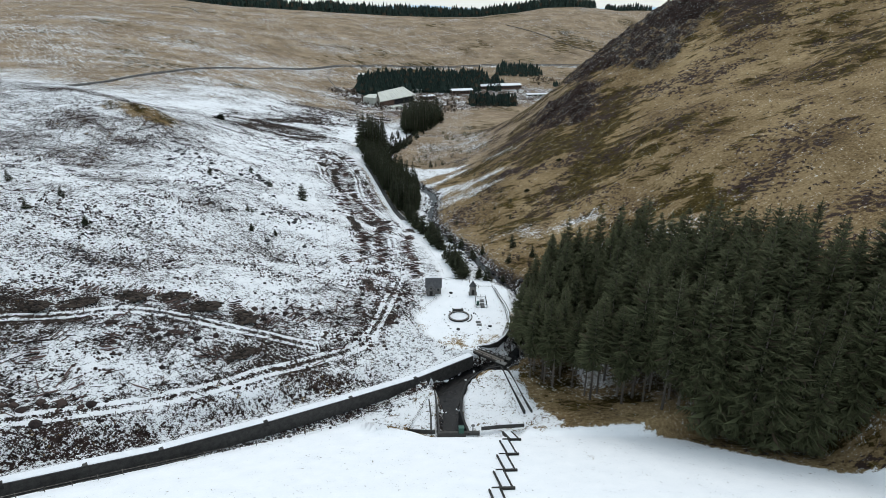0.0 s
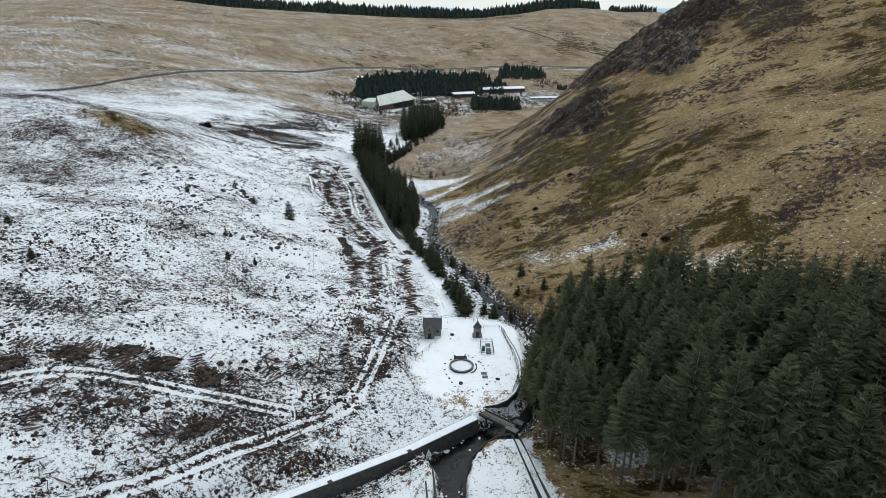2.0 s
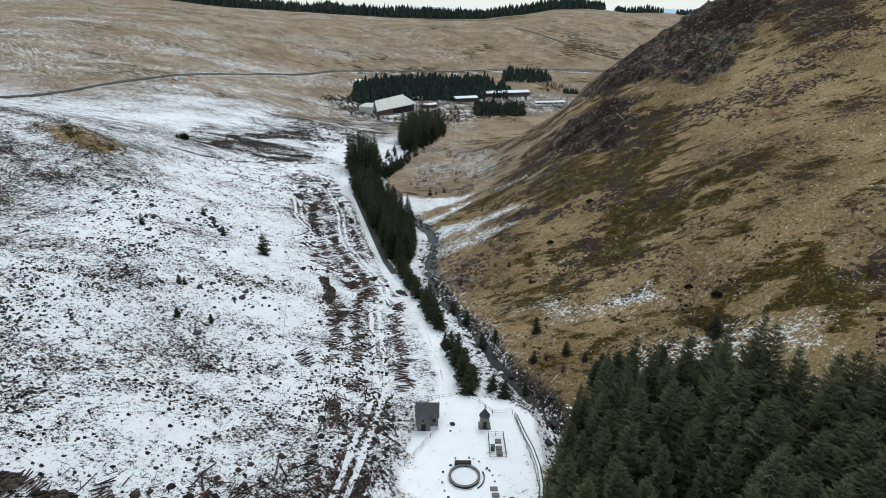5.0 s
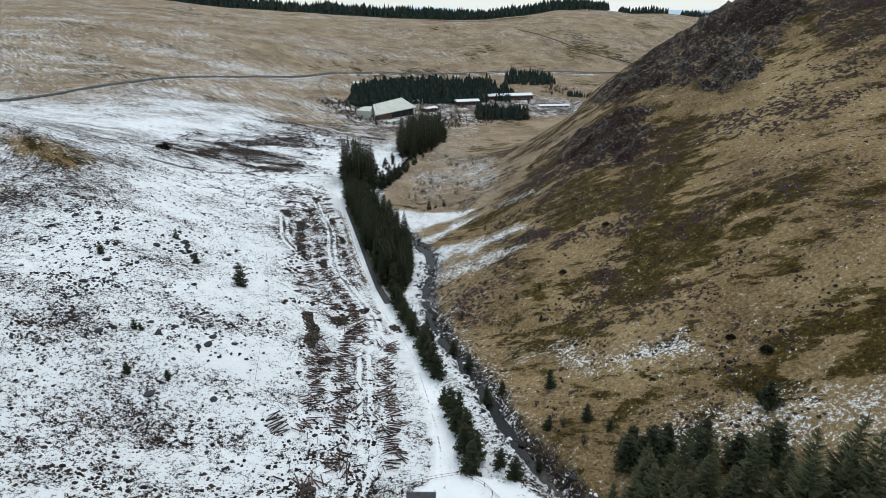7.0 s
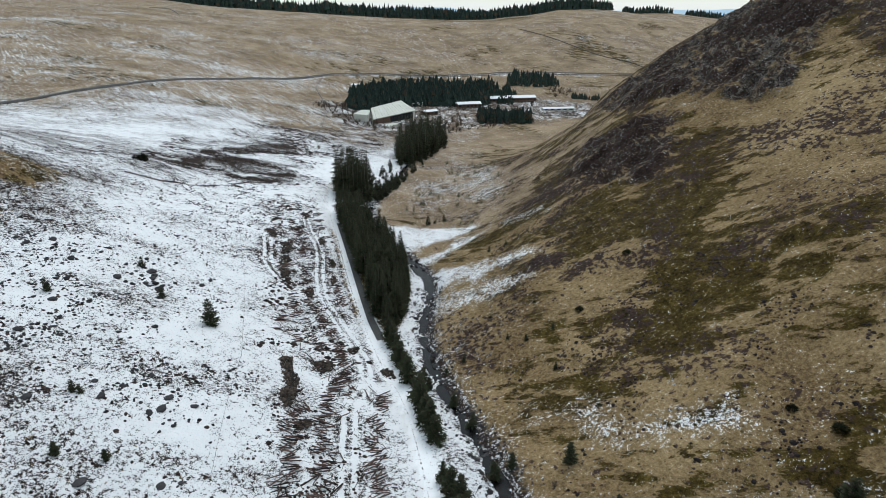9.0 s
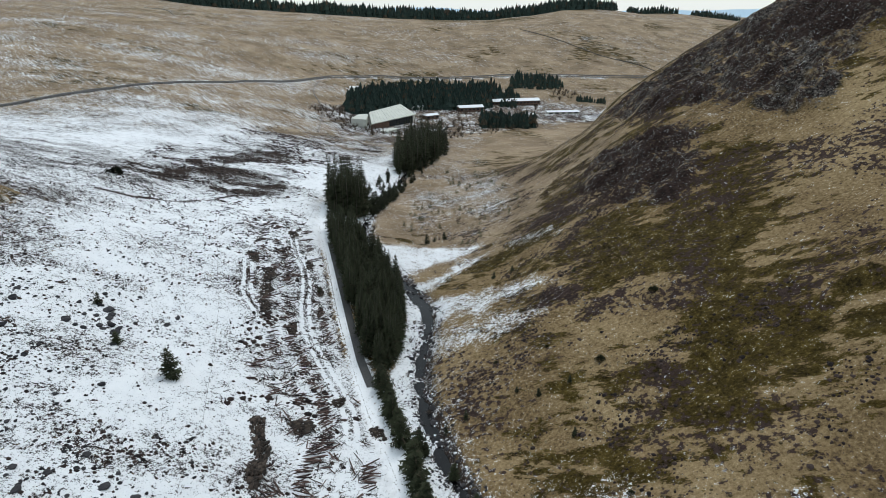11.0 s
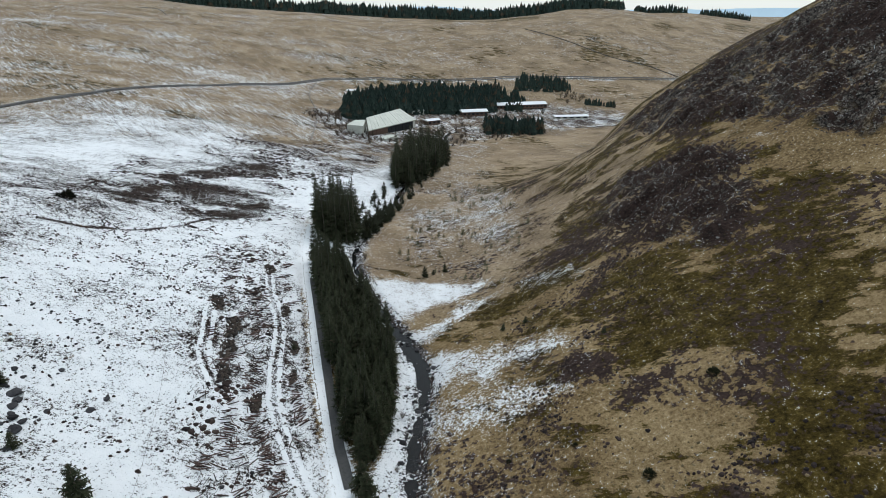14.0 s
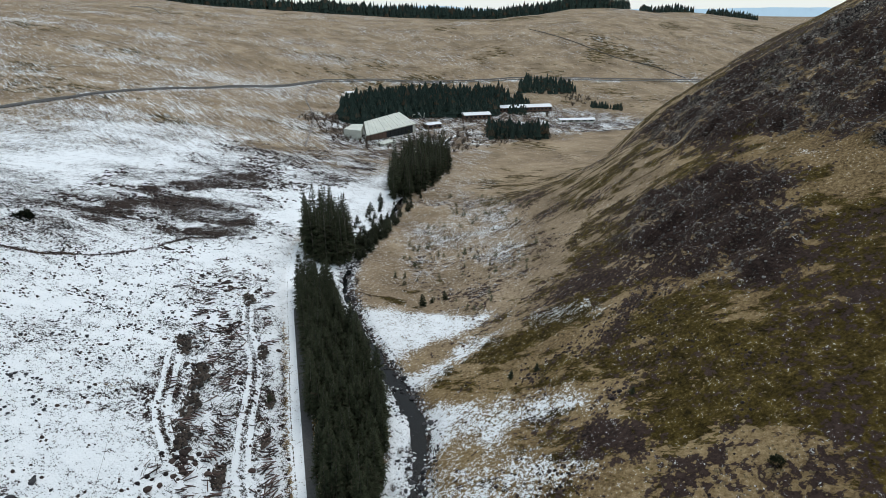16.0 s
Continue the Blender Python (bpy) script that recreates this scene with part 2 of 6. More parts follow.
# distance haze painted into the backdrop: blue base colour plus emission
DISTANCE = mottled("hazy_far_lowland", (0.22, 0.33, 0.42), (0.34, 0.45, 0.54), 0.002, 0.95, relief=0.0)
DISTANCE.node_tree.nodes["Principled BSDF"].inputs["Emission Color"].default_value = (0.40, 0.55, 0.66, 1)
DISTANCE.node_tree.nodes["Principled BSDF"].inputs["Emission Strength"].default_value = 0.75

# ---- the land ----
# Heights across the valley, one row for each distance along it; the columns fan out with the distance.
COLUMNS = (-260, -150, -105, -75, -50, -28, -8, 10, 28, 48, 72, 100, 135, 180, 250)
SECTIONS_DAM = {
    20: (54.6, 58.9, 56.3, 53.8, 52, 50.9, 50.1, 49, 47.2, 45.3, 45.1, 47.8, 52, 59, 75.9),
    60: (63.8, 60.8, 49.3, 40.7, 35.7, 34.4, 35.8, 36.7, 35.7, 34.4, 37.8, 47.1, 56.6, 68.1, 94.3),
    90: (69.6, 59.3, 43.8, 35.5, 29, 24.4, 23.1, 23.5, 23.7, 25.8, 34.4, 47.8, 58.7, 73.3, 104.2),
    120: (72.5, 56.1, 41.5, 36.3, 30.3, 23.4, 18.9, 17.2, 17.9, 23, 35.2, 49.5, 60.3, 77.4, 108.3),
    150: (71.6, 53.6, 41.2, 34, 27.5, 22.4, 19.2, 17.4, 18, 23.2, 34.9, 49.2, 63.4, 82.3, 108.1),
    180: (68, 50.9, 41.3, 31.1, 23.3, 19, 16.7, 16.3, 18.9, 25.3, 36, 50, 67.4, 87, 108.2),
}
SECTIONS_CLEARFELL = {
    210: (63.8, 45, 39.5, 30.3, 23.2, 17.1, 12.9, 13, 18, 26.9, 39.1, 54.1, 69.8, 88.6, 112.4),
    240: (60.8, 39.3, 35.7, 26.6, 19.1, 11.8, 8, 10.2, 17.1, 26.8, 40.4, 57.6, 70.4, 89.8, 122.2),
    270: (59.6, 43.1, 35.7, 23.8, 14.4, 6.2, 4.4, 10.6, 20.5, 31, 44, 61.7, 76, 97.7, 134.5),
    300: (59.8, 53.4, 38.9, 24.4, 14.6, 5.2, 2.8, 10, 22.3, 35.2, 49.7, 69.7, 89.8, 112.3, 143),
    330: (60.7, 59.4, 40.2, 24.6, 15.2, 5.7, 2.1, 8.8, 22.6, 39.3, 58.1, 81.8, 107.6, 127.6, 145.4),
    370: (62.2, 56.4, 37.8, 22.5, 13.5, 4.9, 1.2, 7.3, 22.4, 43.8, 69.6, 99.2, 128, 141.2, 140.2),
}
SECTIONS_STREAM = {
    420: (63.8, 46, 31.5, 18.2, 9.2, 1.4, -2.1, 4, 21.1, 48.5, 82.8, 116.3, 140, 142.4, 125.1),
    470: (65.5, 39.2, 26.7, 15.2, 6, -2, -5.6, 0.6, 18.9, 49.7, 88, 119.3, 133.6, 128.1, 105.4),
    520: (68.1, 38.2, 26.6, 15.4, 5, -3.8, -8.1, -4, 10.9, 38, 73.5, 101.7, 110.8, 103.5, 84.5),
    600: (74.3, 44.9, 33.5, 19.7, 5, -5.3, -10.6, -11.3, -6.7, 5.9, 28.3, 50.6, 59, 57.2, 54.5),
    700: (82.6, 58.6, 43.2, 24.3, 4.7, -7.4, -12.1, -13.8, -14.9, -14.2, -7.8, 2.2, 6.6, 11.7, 28.8),
}
SECTIONS_MOOR = {
    820: (89.3, 75.9, 53.3, 30.8, 9.5, -4.4, -10.8, -13.7, -16.2, -18.6, -18.9, -17.3, -17.9, -11.9, 14.5),
    960: (92.2, 96.2, 71.1, 47.8, 26.5, 10.5, -0.2, -6.8, -11.2, -13.9, -14.9, -15.2, -16.8, -12.8, 11.6),
    1150: (90.1, 117.3, 98.7, 78.7, 59.6, 44.3, 34.3, 29.6, 27.7, 25.7, 19.8, 10.1, 2.2, 1.4, 16.6),
    1400: (81.1, 122.7, 115.3, 103.4, 90.8, 80.5, 75.4, 76.4, 80.4, 82.1, 73.7, 54.5, 34.9, 23.1, 25),
    1700: (67.8, 106.3, 104.4, 97.4, 89.5, 83, 80.9, 84, 90.5, 96.4, 94.5, 80.2, 58.9, 39.6, 31.6),
    2300: (95, 90, 80, 70, 62, 58, 55, 52, 55, 60, 62, 60, 55, 50, 40),
}
SECTIONS = {**SECTIONS_DAM, **SECTIONS_CLEARFELL, **SECTIONS_STREAM, **SECTIONS_MOOR}
STREAM = [(13.5, 128.5), (19, 136), (23, 148), (25, 162), (23, 175), (17.5, 186), (14, 197), (9.5, 216), (1, 242), (-3.5, 261), (-6, 275),
          (-6.3, 293), (-5, 310), (-5.5, 322), (-10, 335), (-15, 346), (-26, 368), (-36, 395), (-41, 418), (-40, 472), (-33, 515), (-29, 566),
          (-15, 640), (-4, 719), (0, 770), (60, 800), (200, 850)]
TRACK = [(1.5, 173), (0, 194), (-6.5, 228), (-11, 243), (-18, 262), (-27, 290), (-35, 315), (-45, 352), (-53, 380), (-61, 411), (-68, 450), (-76, 500), (-84, 580), (-70, 660)]
RUTS = [(-14, 180), (-18, 205), (-21, 228), (-19.7, 243), (-23.5, 261), (-32.5, 279), (-42, 298), (-46.5, 317), (-51, 337), (-61, 361), (-72, 398)]
RUT_SIDE = [(-71, 335), (-67, 322), (-63, 309), (-55, 297), (-46, 290)]
FORWARD_LOW = [(-95, 66), (-74, 81), (-61.6, 90.3), (-46, 101.4), (-31.5, 116.5), (-21, 129), (-17, 145), (-14, 180)]
FORWARD_HIGH = [(-105, 106), (-93, 110), (-81, 115.5), (-70.5, 121), (-61, 122), (-45, 122.5), (-30, 124)]
SPILL_WALL = [(-98, 47.5, 41), (-68, 70.8, 32.3), (-59.3, 77.6, 29.7), (-50.3, 84.7, 26.9), (-35.3, 96.6, 23.5), (-20.3, 108.5, 20.6), (-6.6, 119.4, 18.2), (7.5, 130.6, 17.4)]
FAR_ROAD = [(-330, 480), (-300, 597), (-281, 639), (-266, 706), (-232, 822), (-158, 943), (-100, 985), (77, 1056), (335, 1079), (700, 1080)]
PLATFORM = [(-8, 150), (-6, 160), (-5, 172), (3, 176), (15, 174), (19.5, 169), (20, 156), (18.5, 146), (14.5, 138), (8.5, 133.5), (1, 134), (-5, 141)]
CHANNEL = [(-1, 98), (4.2, 98), (4.2, 112), (6, 119), (9.5, 124), (14, 127), (20, 134), (16, 136), (8, 131), (1, 125), (-4, 120), (-1, 114.5)]
PLATFORM_Z, CHANNEL_Z = 18.0, 14.3


def curved(line, n=4):
    """The line rounded off through its points."""
    p = np.array([line[0], *line, line[-1]], float)
    out = []
    for i in range(1, len(p) - 2):
        a, b, c, d = p[i - 1], p[i], p[i + 1], p[i + 2]
        for u in np.arange(n) / n:
            out.append(tuple(0.5 * (2 * b + (c - a) * u + (2 * a - 5 * b + 4 * c - d) * u**2 + (3 * b - a - 3 * c + d) * u**3)))
    return out + [tuple(p[-1])]


STREAM, TRACK, RUTS, RUT_SIDE, FORWARD_LOW, FORWARD_HIGH = curved(STREAM, 2), curved(TRACK, 3), curved(RUTS), curved(RUT_SIDE), curved(FORWARD_LOW), curved(FORWARD_HIGH)


def spline_weights(knots, q):
    """Weights that turn values at the knots into a smooth curve at q."""
    k = np.asarray(knots, float)
    q = np.clip(q, k[0], k[-1])
    i = np.clip(np.searchsorted(k, q) - 1, 0, len(k) - 2)
    h = k[i + 1] - k[i]
    u = (q - k[i]) / h
    w = np.zeros((len(q), len(k)))
    n = np.arange(len(q))
    h00, h10, h01, h11 = 2 * u**3 - 3 * u**2 + 1, u**3 - 2 * u**2 + u, 3 * u**2 - 2 * u**3, u**3 - u**2
    w[n, i] += h00
    w[n, i + 1] += h01
    for at, weight in ((i, h10), (i + 1, h11)):
        lo, hi = np.maximum(at - 1, 0), np.minimum(at + 1, len(k) - 1)
        slope = weight * h / (k[hi] - k[lo])
        w[n, hi] += slope
        w[n, lo] -= slope
    return w


ROW_Y = sorted(SECTIONS)
HEIGHTS = np.array([SECTIONS[y] for y in ROW_Y], float)


def fan(y):
    return np.where(y < 250, 1.0, (1 + np.maximum(y - 250, 0) / 200) ** 0.9)


def base_height(x, y):
    wy = spline_weights([math.log(60 + k) for k in ROW_Y], np.log(60 + np.maximum(y, 0)))
    wx = spline_weights(COLUMNS, x / fan(y))
    return np.einsum("nj,nj->n", wy @ HEIGHTS, wx)


def along(x, y, line):
    """Distance to a line of points, side (positive: on its left) and how far along it, in points."""
    best = np.full(x.shape, 1e9)
    side, where = np.zeros_like(x), np.zeros_like(x)
    for i in range(len(line) - 1):
        (ax, ay), (bx, by) = line[i][:2], line[i + 1][:2]
        dx, dy = bx - ax, by - ay
        u = np.clip(((x - ax) * dx + (y - ay) * dy) / (dx * dx + dy * dy), 0, 1)
        d = np.hypot(x - ax - u * dx, y - ay - u * dy)
        near = d < best
        best = np.where(near, d, best)
        side = np.where(near, np.sign(dx * (y - ay) - dy * (x - ax)), side)
        where = np.where(near, i + u, where)
    return best, side, where


def inside(x, y, poly):
    hit = np.zeros(x.shape, bool)
    for (ax, ay), (bx, by) in zip(poly, poly[1:] + poly[:1]):
        if ay != by:
            hit ^= ((ay > y) != (by > y)) & (x < (bx - ax) * (y - ay) / (by - ay) + ax)
    return hit


def edge(x, y, poly):
    """Distance to a closed outline, negative within."""
    d = along(x, y, poly + poly[:1])[0]
    return np.where(inside(x, y, poly), -d, d)


def smooth(v, lo, hi):
    u = np.clip((v - lo) / (hi - lo), 0, 1)
    return u * u * (3 - 2 * u)


def lattice(ix, iy, seed):
    h = np.sin(ix * 127.1 + iy * 311.7 + seed * 74.7) * 43758.5453
    return h - np.floor(h)


def wave(x, y, size, seed=0, octaves=3):
    """Value noise about 0, from -1 to 1."""
    total, gain, norm = 0.0, 1.0, 0.0
    for o in range(octaves):
        u, v = x / size + 17.3 * seed, y / size - 9.1 * seed
        iu, iv = np.floor(u), np.floor(v)
        fu, fv = u - iu, v - iv
        fu, fv = fu * fu * (3 - 2 * fu), fv * fv * (3 - 2 * fv)
        a = lattice(iu, iv, seed) * (1 - fu) + lattice(iu + 1, iv, seed) * fu
        b = lattice(iu, iv + 1, seed) * (1 - fu) + lattice(iu + 1, iv + 1, seed) * fu
        total = total + gain * (2 * (a * (1 - fv) + b * fv) - 1)
        norm += gain
        gain, size = gain * 0.5, size * 0.5
    return total / norm


def points(line, step):
    out = []
    for a, b in zip(line, line[1:]):
        n = max(1, int(math.dist(a[:2], b[:2]) / step))
        out += [tuple(p + (q - p) * k / n for p, q in zip(a, b)) for k in range(n)]
    return out + [tuple(line[-1])]


# the stream's water: below the banks, and never uphill
STREAM_FINE = points(STREAM, 3.0)
_sx, _sy = np.array(STREAM_FINE).T
WATER_Z = np.minimum.accumulate(np.minimum(base_height(_sx, _sy) - 1.5, 14.2))
WATER_Z = np.convolve(np.pad(WATER_Z, 3, mode="edge"), np.ones(7) / 7, "valid")
WATER_AT = along(_sx, _sy, STREAM)[2]


def patch(x, y, poly, soft=4.0, wobble=3.0, seed=0):
    return 1 - smooth(edge(x, y, poly) + wobble * wave(x, y, 9.0, 20 + seed), -soft, soft)


CRAG_HIGH = [(86, 446), (100, 505), (118, 500), (140, 470), (160, 430), (166, 402), (160, 366), (146, 356), (132, 347), (126, 332), (117, 327), (110, 341), (105, 364), (101, 391), (93, 409)]
CRAG_LOW = [(77, 393), (90, 386), (92, 348), (81, 322), (68, 322), (58, 343), (56, 387), (70, 400)]


CRAG_EAST = [(148, 338), (150, 318), (162, 315), (176, 330), (172, 352), (158, 362)]


def dam_face(x, y):
    return np.maximum(20.0 + 0.42 * (97.5 - y), 17.6)


def shape_ground(x, y):
    z = base_height(x, y)
    d, side, w = along(x, y, STREAM)
    track_d = along(x, y, TRACK)[0]
    spill_d, spill_side, spill_w = along(x, y, SPILL_WALL)
    dam = smooth(-(y - 98.5 - 12 * smooth(-x, 12, 24)), 0, 2.5) * smooth(np.where(spill_side < 0, spill_d, -spill_d), 2.0, 4.0) * smooth(-(x - 78), 0, 12) * smooth(y, 0, 30)
    rough = wave(x, y, 9.0, 1) * 0.55 + wave(x, y, 34.0, 2) * 0.9
    calm = np.minimum.reduce([smooth(track_d, 2, 6), 1 - dam, smooth(edge(x, y, PLATFORM), 0, 6), smooth(d, 2, 8)])
    far = smooth(y, 450, 900)
    z = z + rough * calm * (1 - 0.5 * far) + far * wave(x, y, 120.0, 3) * 2.5
    # gullies of the right-hand hill, and its crags
    hill = smooth(x - 30 - 0.05 * (y - 250), 0, 40) * smooth(y, 120, 200) * (1 - smooth(y, 560, 700))
    crag = np.maximum(patch(x, y, CRAG_HIGH, 5, 5, 21), 0.8 * patch(x, y, CRAG_LOW, 5, 5, 22)) * (1 - smooth(y, 520, 600))
    ledge = np.abs(wave(x * 0.9 + y * 0.5, y * 0.9 - x * 0.3, 17.0, 5, 4))
    z = z + hill * (wave(x, y, 24.0, 4) * 1.5 + wave(x, y, 5.0, 6, 2) * 0.45) + crag * ((3.4 - ledge * 10.5) * 0.9 + 5.0 * (0.3 - np.abs(wave(x, y * 1.2, 8.0, 56, 2))) + 1.1 * wave(x, y, 3.0, 57, 1))
    z = z - 3.5 * np.exp(-((y - 460) / 36) ** 2) * smooth(x, 78, 100) + 10.5 * np.exp(-((y - 530) / 30) ** 2) * smooth(x, 84, 112) * (1 - smooth(x, 190, 240)) + 4.5 * np.exp(-(((x - 90) / 16) ** 2 + ((y - 362) / 22) ** 2))
    z = z + 4.2 * np.exp(-(((x + 157) / 13) ** 2 + ((y - 320) / 10) ** 2)) + 1.2 * np.exp(-(((x + 172) / 8) ** 2 + ((y - 316) / 6) ** 2))          # knoll
    z = z * (1 - dam) + dam * (dam_face(x, y) + 0.05 * wave(x, y, 6.0, 6))
    # spillway wall: a level berm behind it, a ditch before it
    wall_top = np.interp(spill_w, range(len(SPILL_WALL)), [p[2] for p in SPILL_WALL])
    ends = smooth(spill_w, 0.02, 0.1) * (1 - smooth(spill_w, len(SPILL_WALL) - 1.03, len(SPILL_WALL) - 1.0))
    left_b = (spill_side >= 0) * (spill_d > 0.75) * (1 - smooth(spill_d, 3.9, 8.0)) * ends
    z = z * (1 - left_b) + left_b * (wall_top - 0.35)
    ditch = np.maximum((spill_side < 0) * (1 - smooth(spill_d, 2.2, 4.2)), (spill_side >= 0) * (spill_d <= 0.75)) * ends
    z = z * (1 - ditch) + ditch * np.minimum(z, wall_top - 3.0)
    # the crest of the moor dips and swells along the skyline
    crest = np.interp(x, (-560, -500, -420, -350, -300, -80, 0, 100, 175, 250, 315, 377, 457, 522, 576, 700, 770), (1.6, -5.7, -8.8, -5.9, -2, -1.3, -5, -7.5, -3.2, 5.4, 6.4, 2.8, -3.2, 2.7, 3.8, 0.4, -12))
    z = z + crest * np.exp(-((y - 1600) / 190.0) ** 2)
    z = z + 4.5 * np.exp(-(((x + 146) / 22) ** 2 + ((y - 392) / 26) ** 2))          # swell under the lone bush
    # terrace, channel and stream bed
    p = 1 - smooth(edge(x, y, PLATFORM), 0.0, 2.5)
    z = z * (1 - p) + p * (PLATFORM_Z + 0.06 * wave(x, y, 5.0, 7))
    basin = (1 - smooth(edge(x, y, [(-19, 104), (-1, 98.3), (14, 98.3), (18, 103), (18, 116), (14, 124), (5, 121), (-2, 121)]), 0, 3))
    z = z * (1 - basin) + basin * (17.9)
    c = 1 - smooth(edge(x, y, CHANNEL), -0.5, 0.25)
    z = z * (1 - c) + c * (CHANNEL_Z - 0.3 + 0.35 * wave(x, y, 2.5, 8))
    water = np.interp(w, WATER_AT, WATER_Z)
    wide = 0.8 + 0.9 * wave(x, y, 9.0, 9) + 1.0 * smooth(y, 300, 330) * (1 - smooth(y, 345, 380)) - 0.5 * smooth(y, 360, 400)
    bed = water - 0.30 + 0.55 * wave(x, y, 3.4, 10)
    bank = np.clip((d - wide) / 4.5, 0, 1) ** 0.8
    inset = p < 0.5
    z = np.where(inset, np.minimum(z, bed * (1 - bank) + z * bank), z)
    # the track is cut level across the slope
    t = (1 - smooth(track_d, 2.0, 4.5)) * (1 - smooth(y, 500, 560))
    return z - t * 0.15


CLEARFELL_NEAR = [(-110, 62), (-112, 118), (-92, 126), (-76, 129), (-64, 134), (-56, 142), (-44, 140), (-30, 146), (-26, 165), (-28, 185), (-12, 185), (-9, 160), (-12, 140), (-24, 118), (-52, 94), (-72, 74)]
CLEARFELL_FAR = [(-10, 185), (-28, 185), (-34, 205), (-38, 222), (-34, 240), (-46, 262), (-58, 290), (-62, 318), (-76, 350), (-92, 385), (-84, 410), (-66, 396), (-54, 360), (-40, 318), (-30, 285), (-18, 255), (-13, 225)]
UPPER_BRASH = [(-175, 425), (-100, 412), (-80, 440), (-90, 520), (-110, 560), (-180, 520)]


UPPER_STRIP = [(-164, 538), (-154, 624), (-107, 662), (-50, 643), (-48, 590), (-90, 530), (-128, 527)]
SIDE_STRIP = [(-78, 342), (-70, 344), (-62, 327), (-57, 309), (-47, 296), (-44, 270), (-37, 250), (-46, 246), (-54, 280), (-62, 308)]


KNOLL = [(-176, 308), (-160, 304), (-143, 309), (-141, 322), (-150, 332), (-172, 330)]
BRASH_BANDS = ([(-151, 430), (-152, 468), (-139, 450), (-134, 408)], [(-152, 490), (-126, 486), (-101, 487), (-88, 458), (-109, 450), (-136, 458)],
               [(-118, 425), (-97, 472), (-86, 444), (-107, 427)], [(-158, 483), (-140, 526), (-120, 555), (-104, 528), (-138, 496)])
SHEEP_PATH = [(-140, 366), (-128, 372), (-120, 382), (-113, 396), (-110, 416), (-106, 428), (-98, 434)]
FELL_DITCH = [(-48, 264), (-44, 263), (-40, 261.5), (-36, 261), (-32, 260)]


def coverage(x, y):
    """How snow, moss, heather, rock and bare earth lie over the land."""
    d, side, w = along(x, y, STREAM)
    left = np.where(side > 0, d, -d)
    on_left = smooth(left, -2, 3)
    right = 1 - on_left
    moor = smooth(y + np.maximum(-x - 150, 0) * 0.5 + 60 * wave(x, y, 90.0, 50), 530, 720)
    far = smooth(y, 900, 1000)
    big, mid, small = wave(x, y, 60.0, 11), wave(x, y, 18.0, 12), wave(x, y, 5.0, 18)
    streak = wave(x * 0.30 + y * 0.22, y * 1.1 - x * 0.35, 34.0, 13, 4)
    drift = wave(x * 0.6, y * 1.5, 13.0, 19)
    run = wave(x, y, 26.0, 14, 4)
    # snow
    snow = on_left * ((0.63 + 0.13 * smooth(y, 215, 300) - 0.24 * smooth(-x, 105, 150) * smooth(y, 215, 270) * (1 - smooth(y, 420, 520)) + 0.10 * big + 0.20 * mid + 0.24 * drift) * (1 - moor) + moor * (0.27 - 0.04 * smooth(y, 720, 850) + 0.26 * streak + 0.22 * big + 0.14 * mid))
    snow = snow * (1 - far) + far * (0.08 + 0.24 * streak + 0.14 * big + 0.08 * mid + 0.10 * np.clip(-x / 600, -.3, 1))
    snow = snow + right * (1 - far) * (0.03 - 0.46 * smooth(x, 26, 50) * smooth(y, 205, 230) * (1 - 0.6 * smooth(x, 84, 96)) + 0.17 * smooth(y, 380, 430) * (x < 75) + 0.16 * mid * (d < 70) + 0.30 * smooth(-d, -9, -1) * (y < 520))
    for poly, amount in (([(-31, 383), (-18, 390), (-2, 385), (13, 374), (2, 365), (-5, 360), (-17, 353), (-25, 366)], 0.76),
                         ([(-14, 343), (-4, 351), (12, 360), (19, 361), (13, 353), (3, 346), (-6, 338)], 0.72),
                         ([(-7, 331), (13, 323), (29, 317), (36, 305), (20, 310), (12, 305), (0, 311)], 0.64),
                         ([(0, 304), (22, 299), (30, 288), (14, 285), (2, 289)], 0.46), ([(39, 285), (47, 282), (53, 275), (58, 266), (48, 267), (40, 276)], 0.56),
                         ([(27, 360), (42, 353), (48, 343), (46, 338), (33, 352)], 0.60), ([(98, 388), (101, 370), (102, 350), (97, 349), (95, 366)], 0.40), ([(47, 318), (58, 314), (58, 309), (48, 311)], 0.50),
                         ([(29, 215), (55, 206), (57, 201), (42, 203), (29, 208)], 0.42), ([(46, 186), (57, 183), (80, 177), (76, 164), (62, 169), (45, 174)], 0.40),
                         ([(16, 227), (40, 222), (40, 218), (20, 218)], 0.36),
                         ([(-23, 501), (35, 533), (45, 444), (32, 416), (16, 421), (2, 449), (-20, 463)], 0.12)):
        snow = snow + amount * right * patch(x, y, poly, 6, 5, 1)
    flats = patch(x, y, [(-110, 690), (-60, 640), (40, 740), (160, 830), (260, 900), (120, 970), (-60, 900), (-150, 800)], 20, 15, 2)
    snow = snow * (1 - flats) + flats * (0.30 + 0.38 * mid + 0.2 * small)
    # heather
    heath = on_left * (0.80 + 0.14 * big) * (1 - moor)
    heath = heath + right * (0.27 + 0.42 * mid + 0.16 * run + 0.05 * smooth(x, 40, 65) * smooth(y, 215, 250)) * (1 - moor) + moor * (0.16 + 0.30 * streak)
    heath = heath + 0.42 * flats
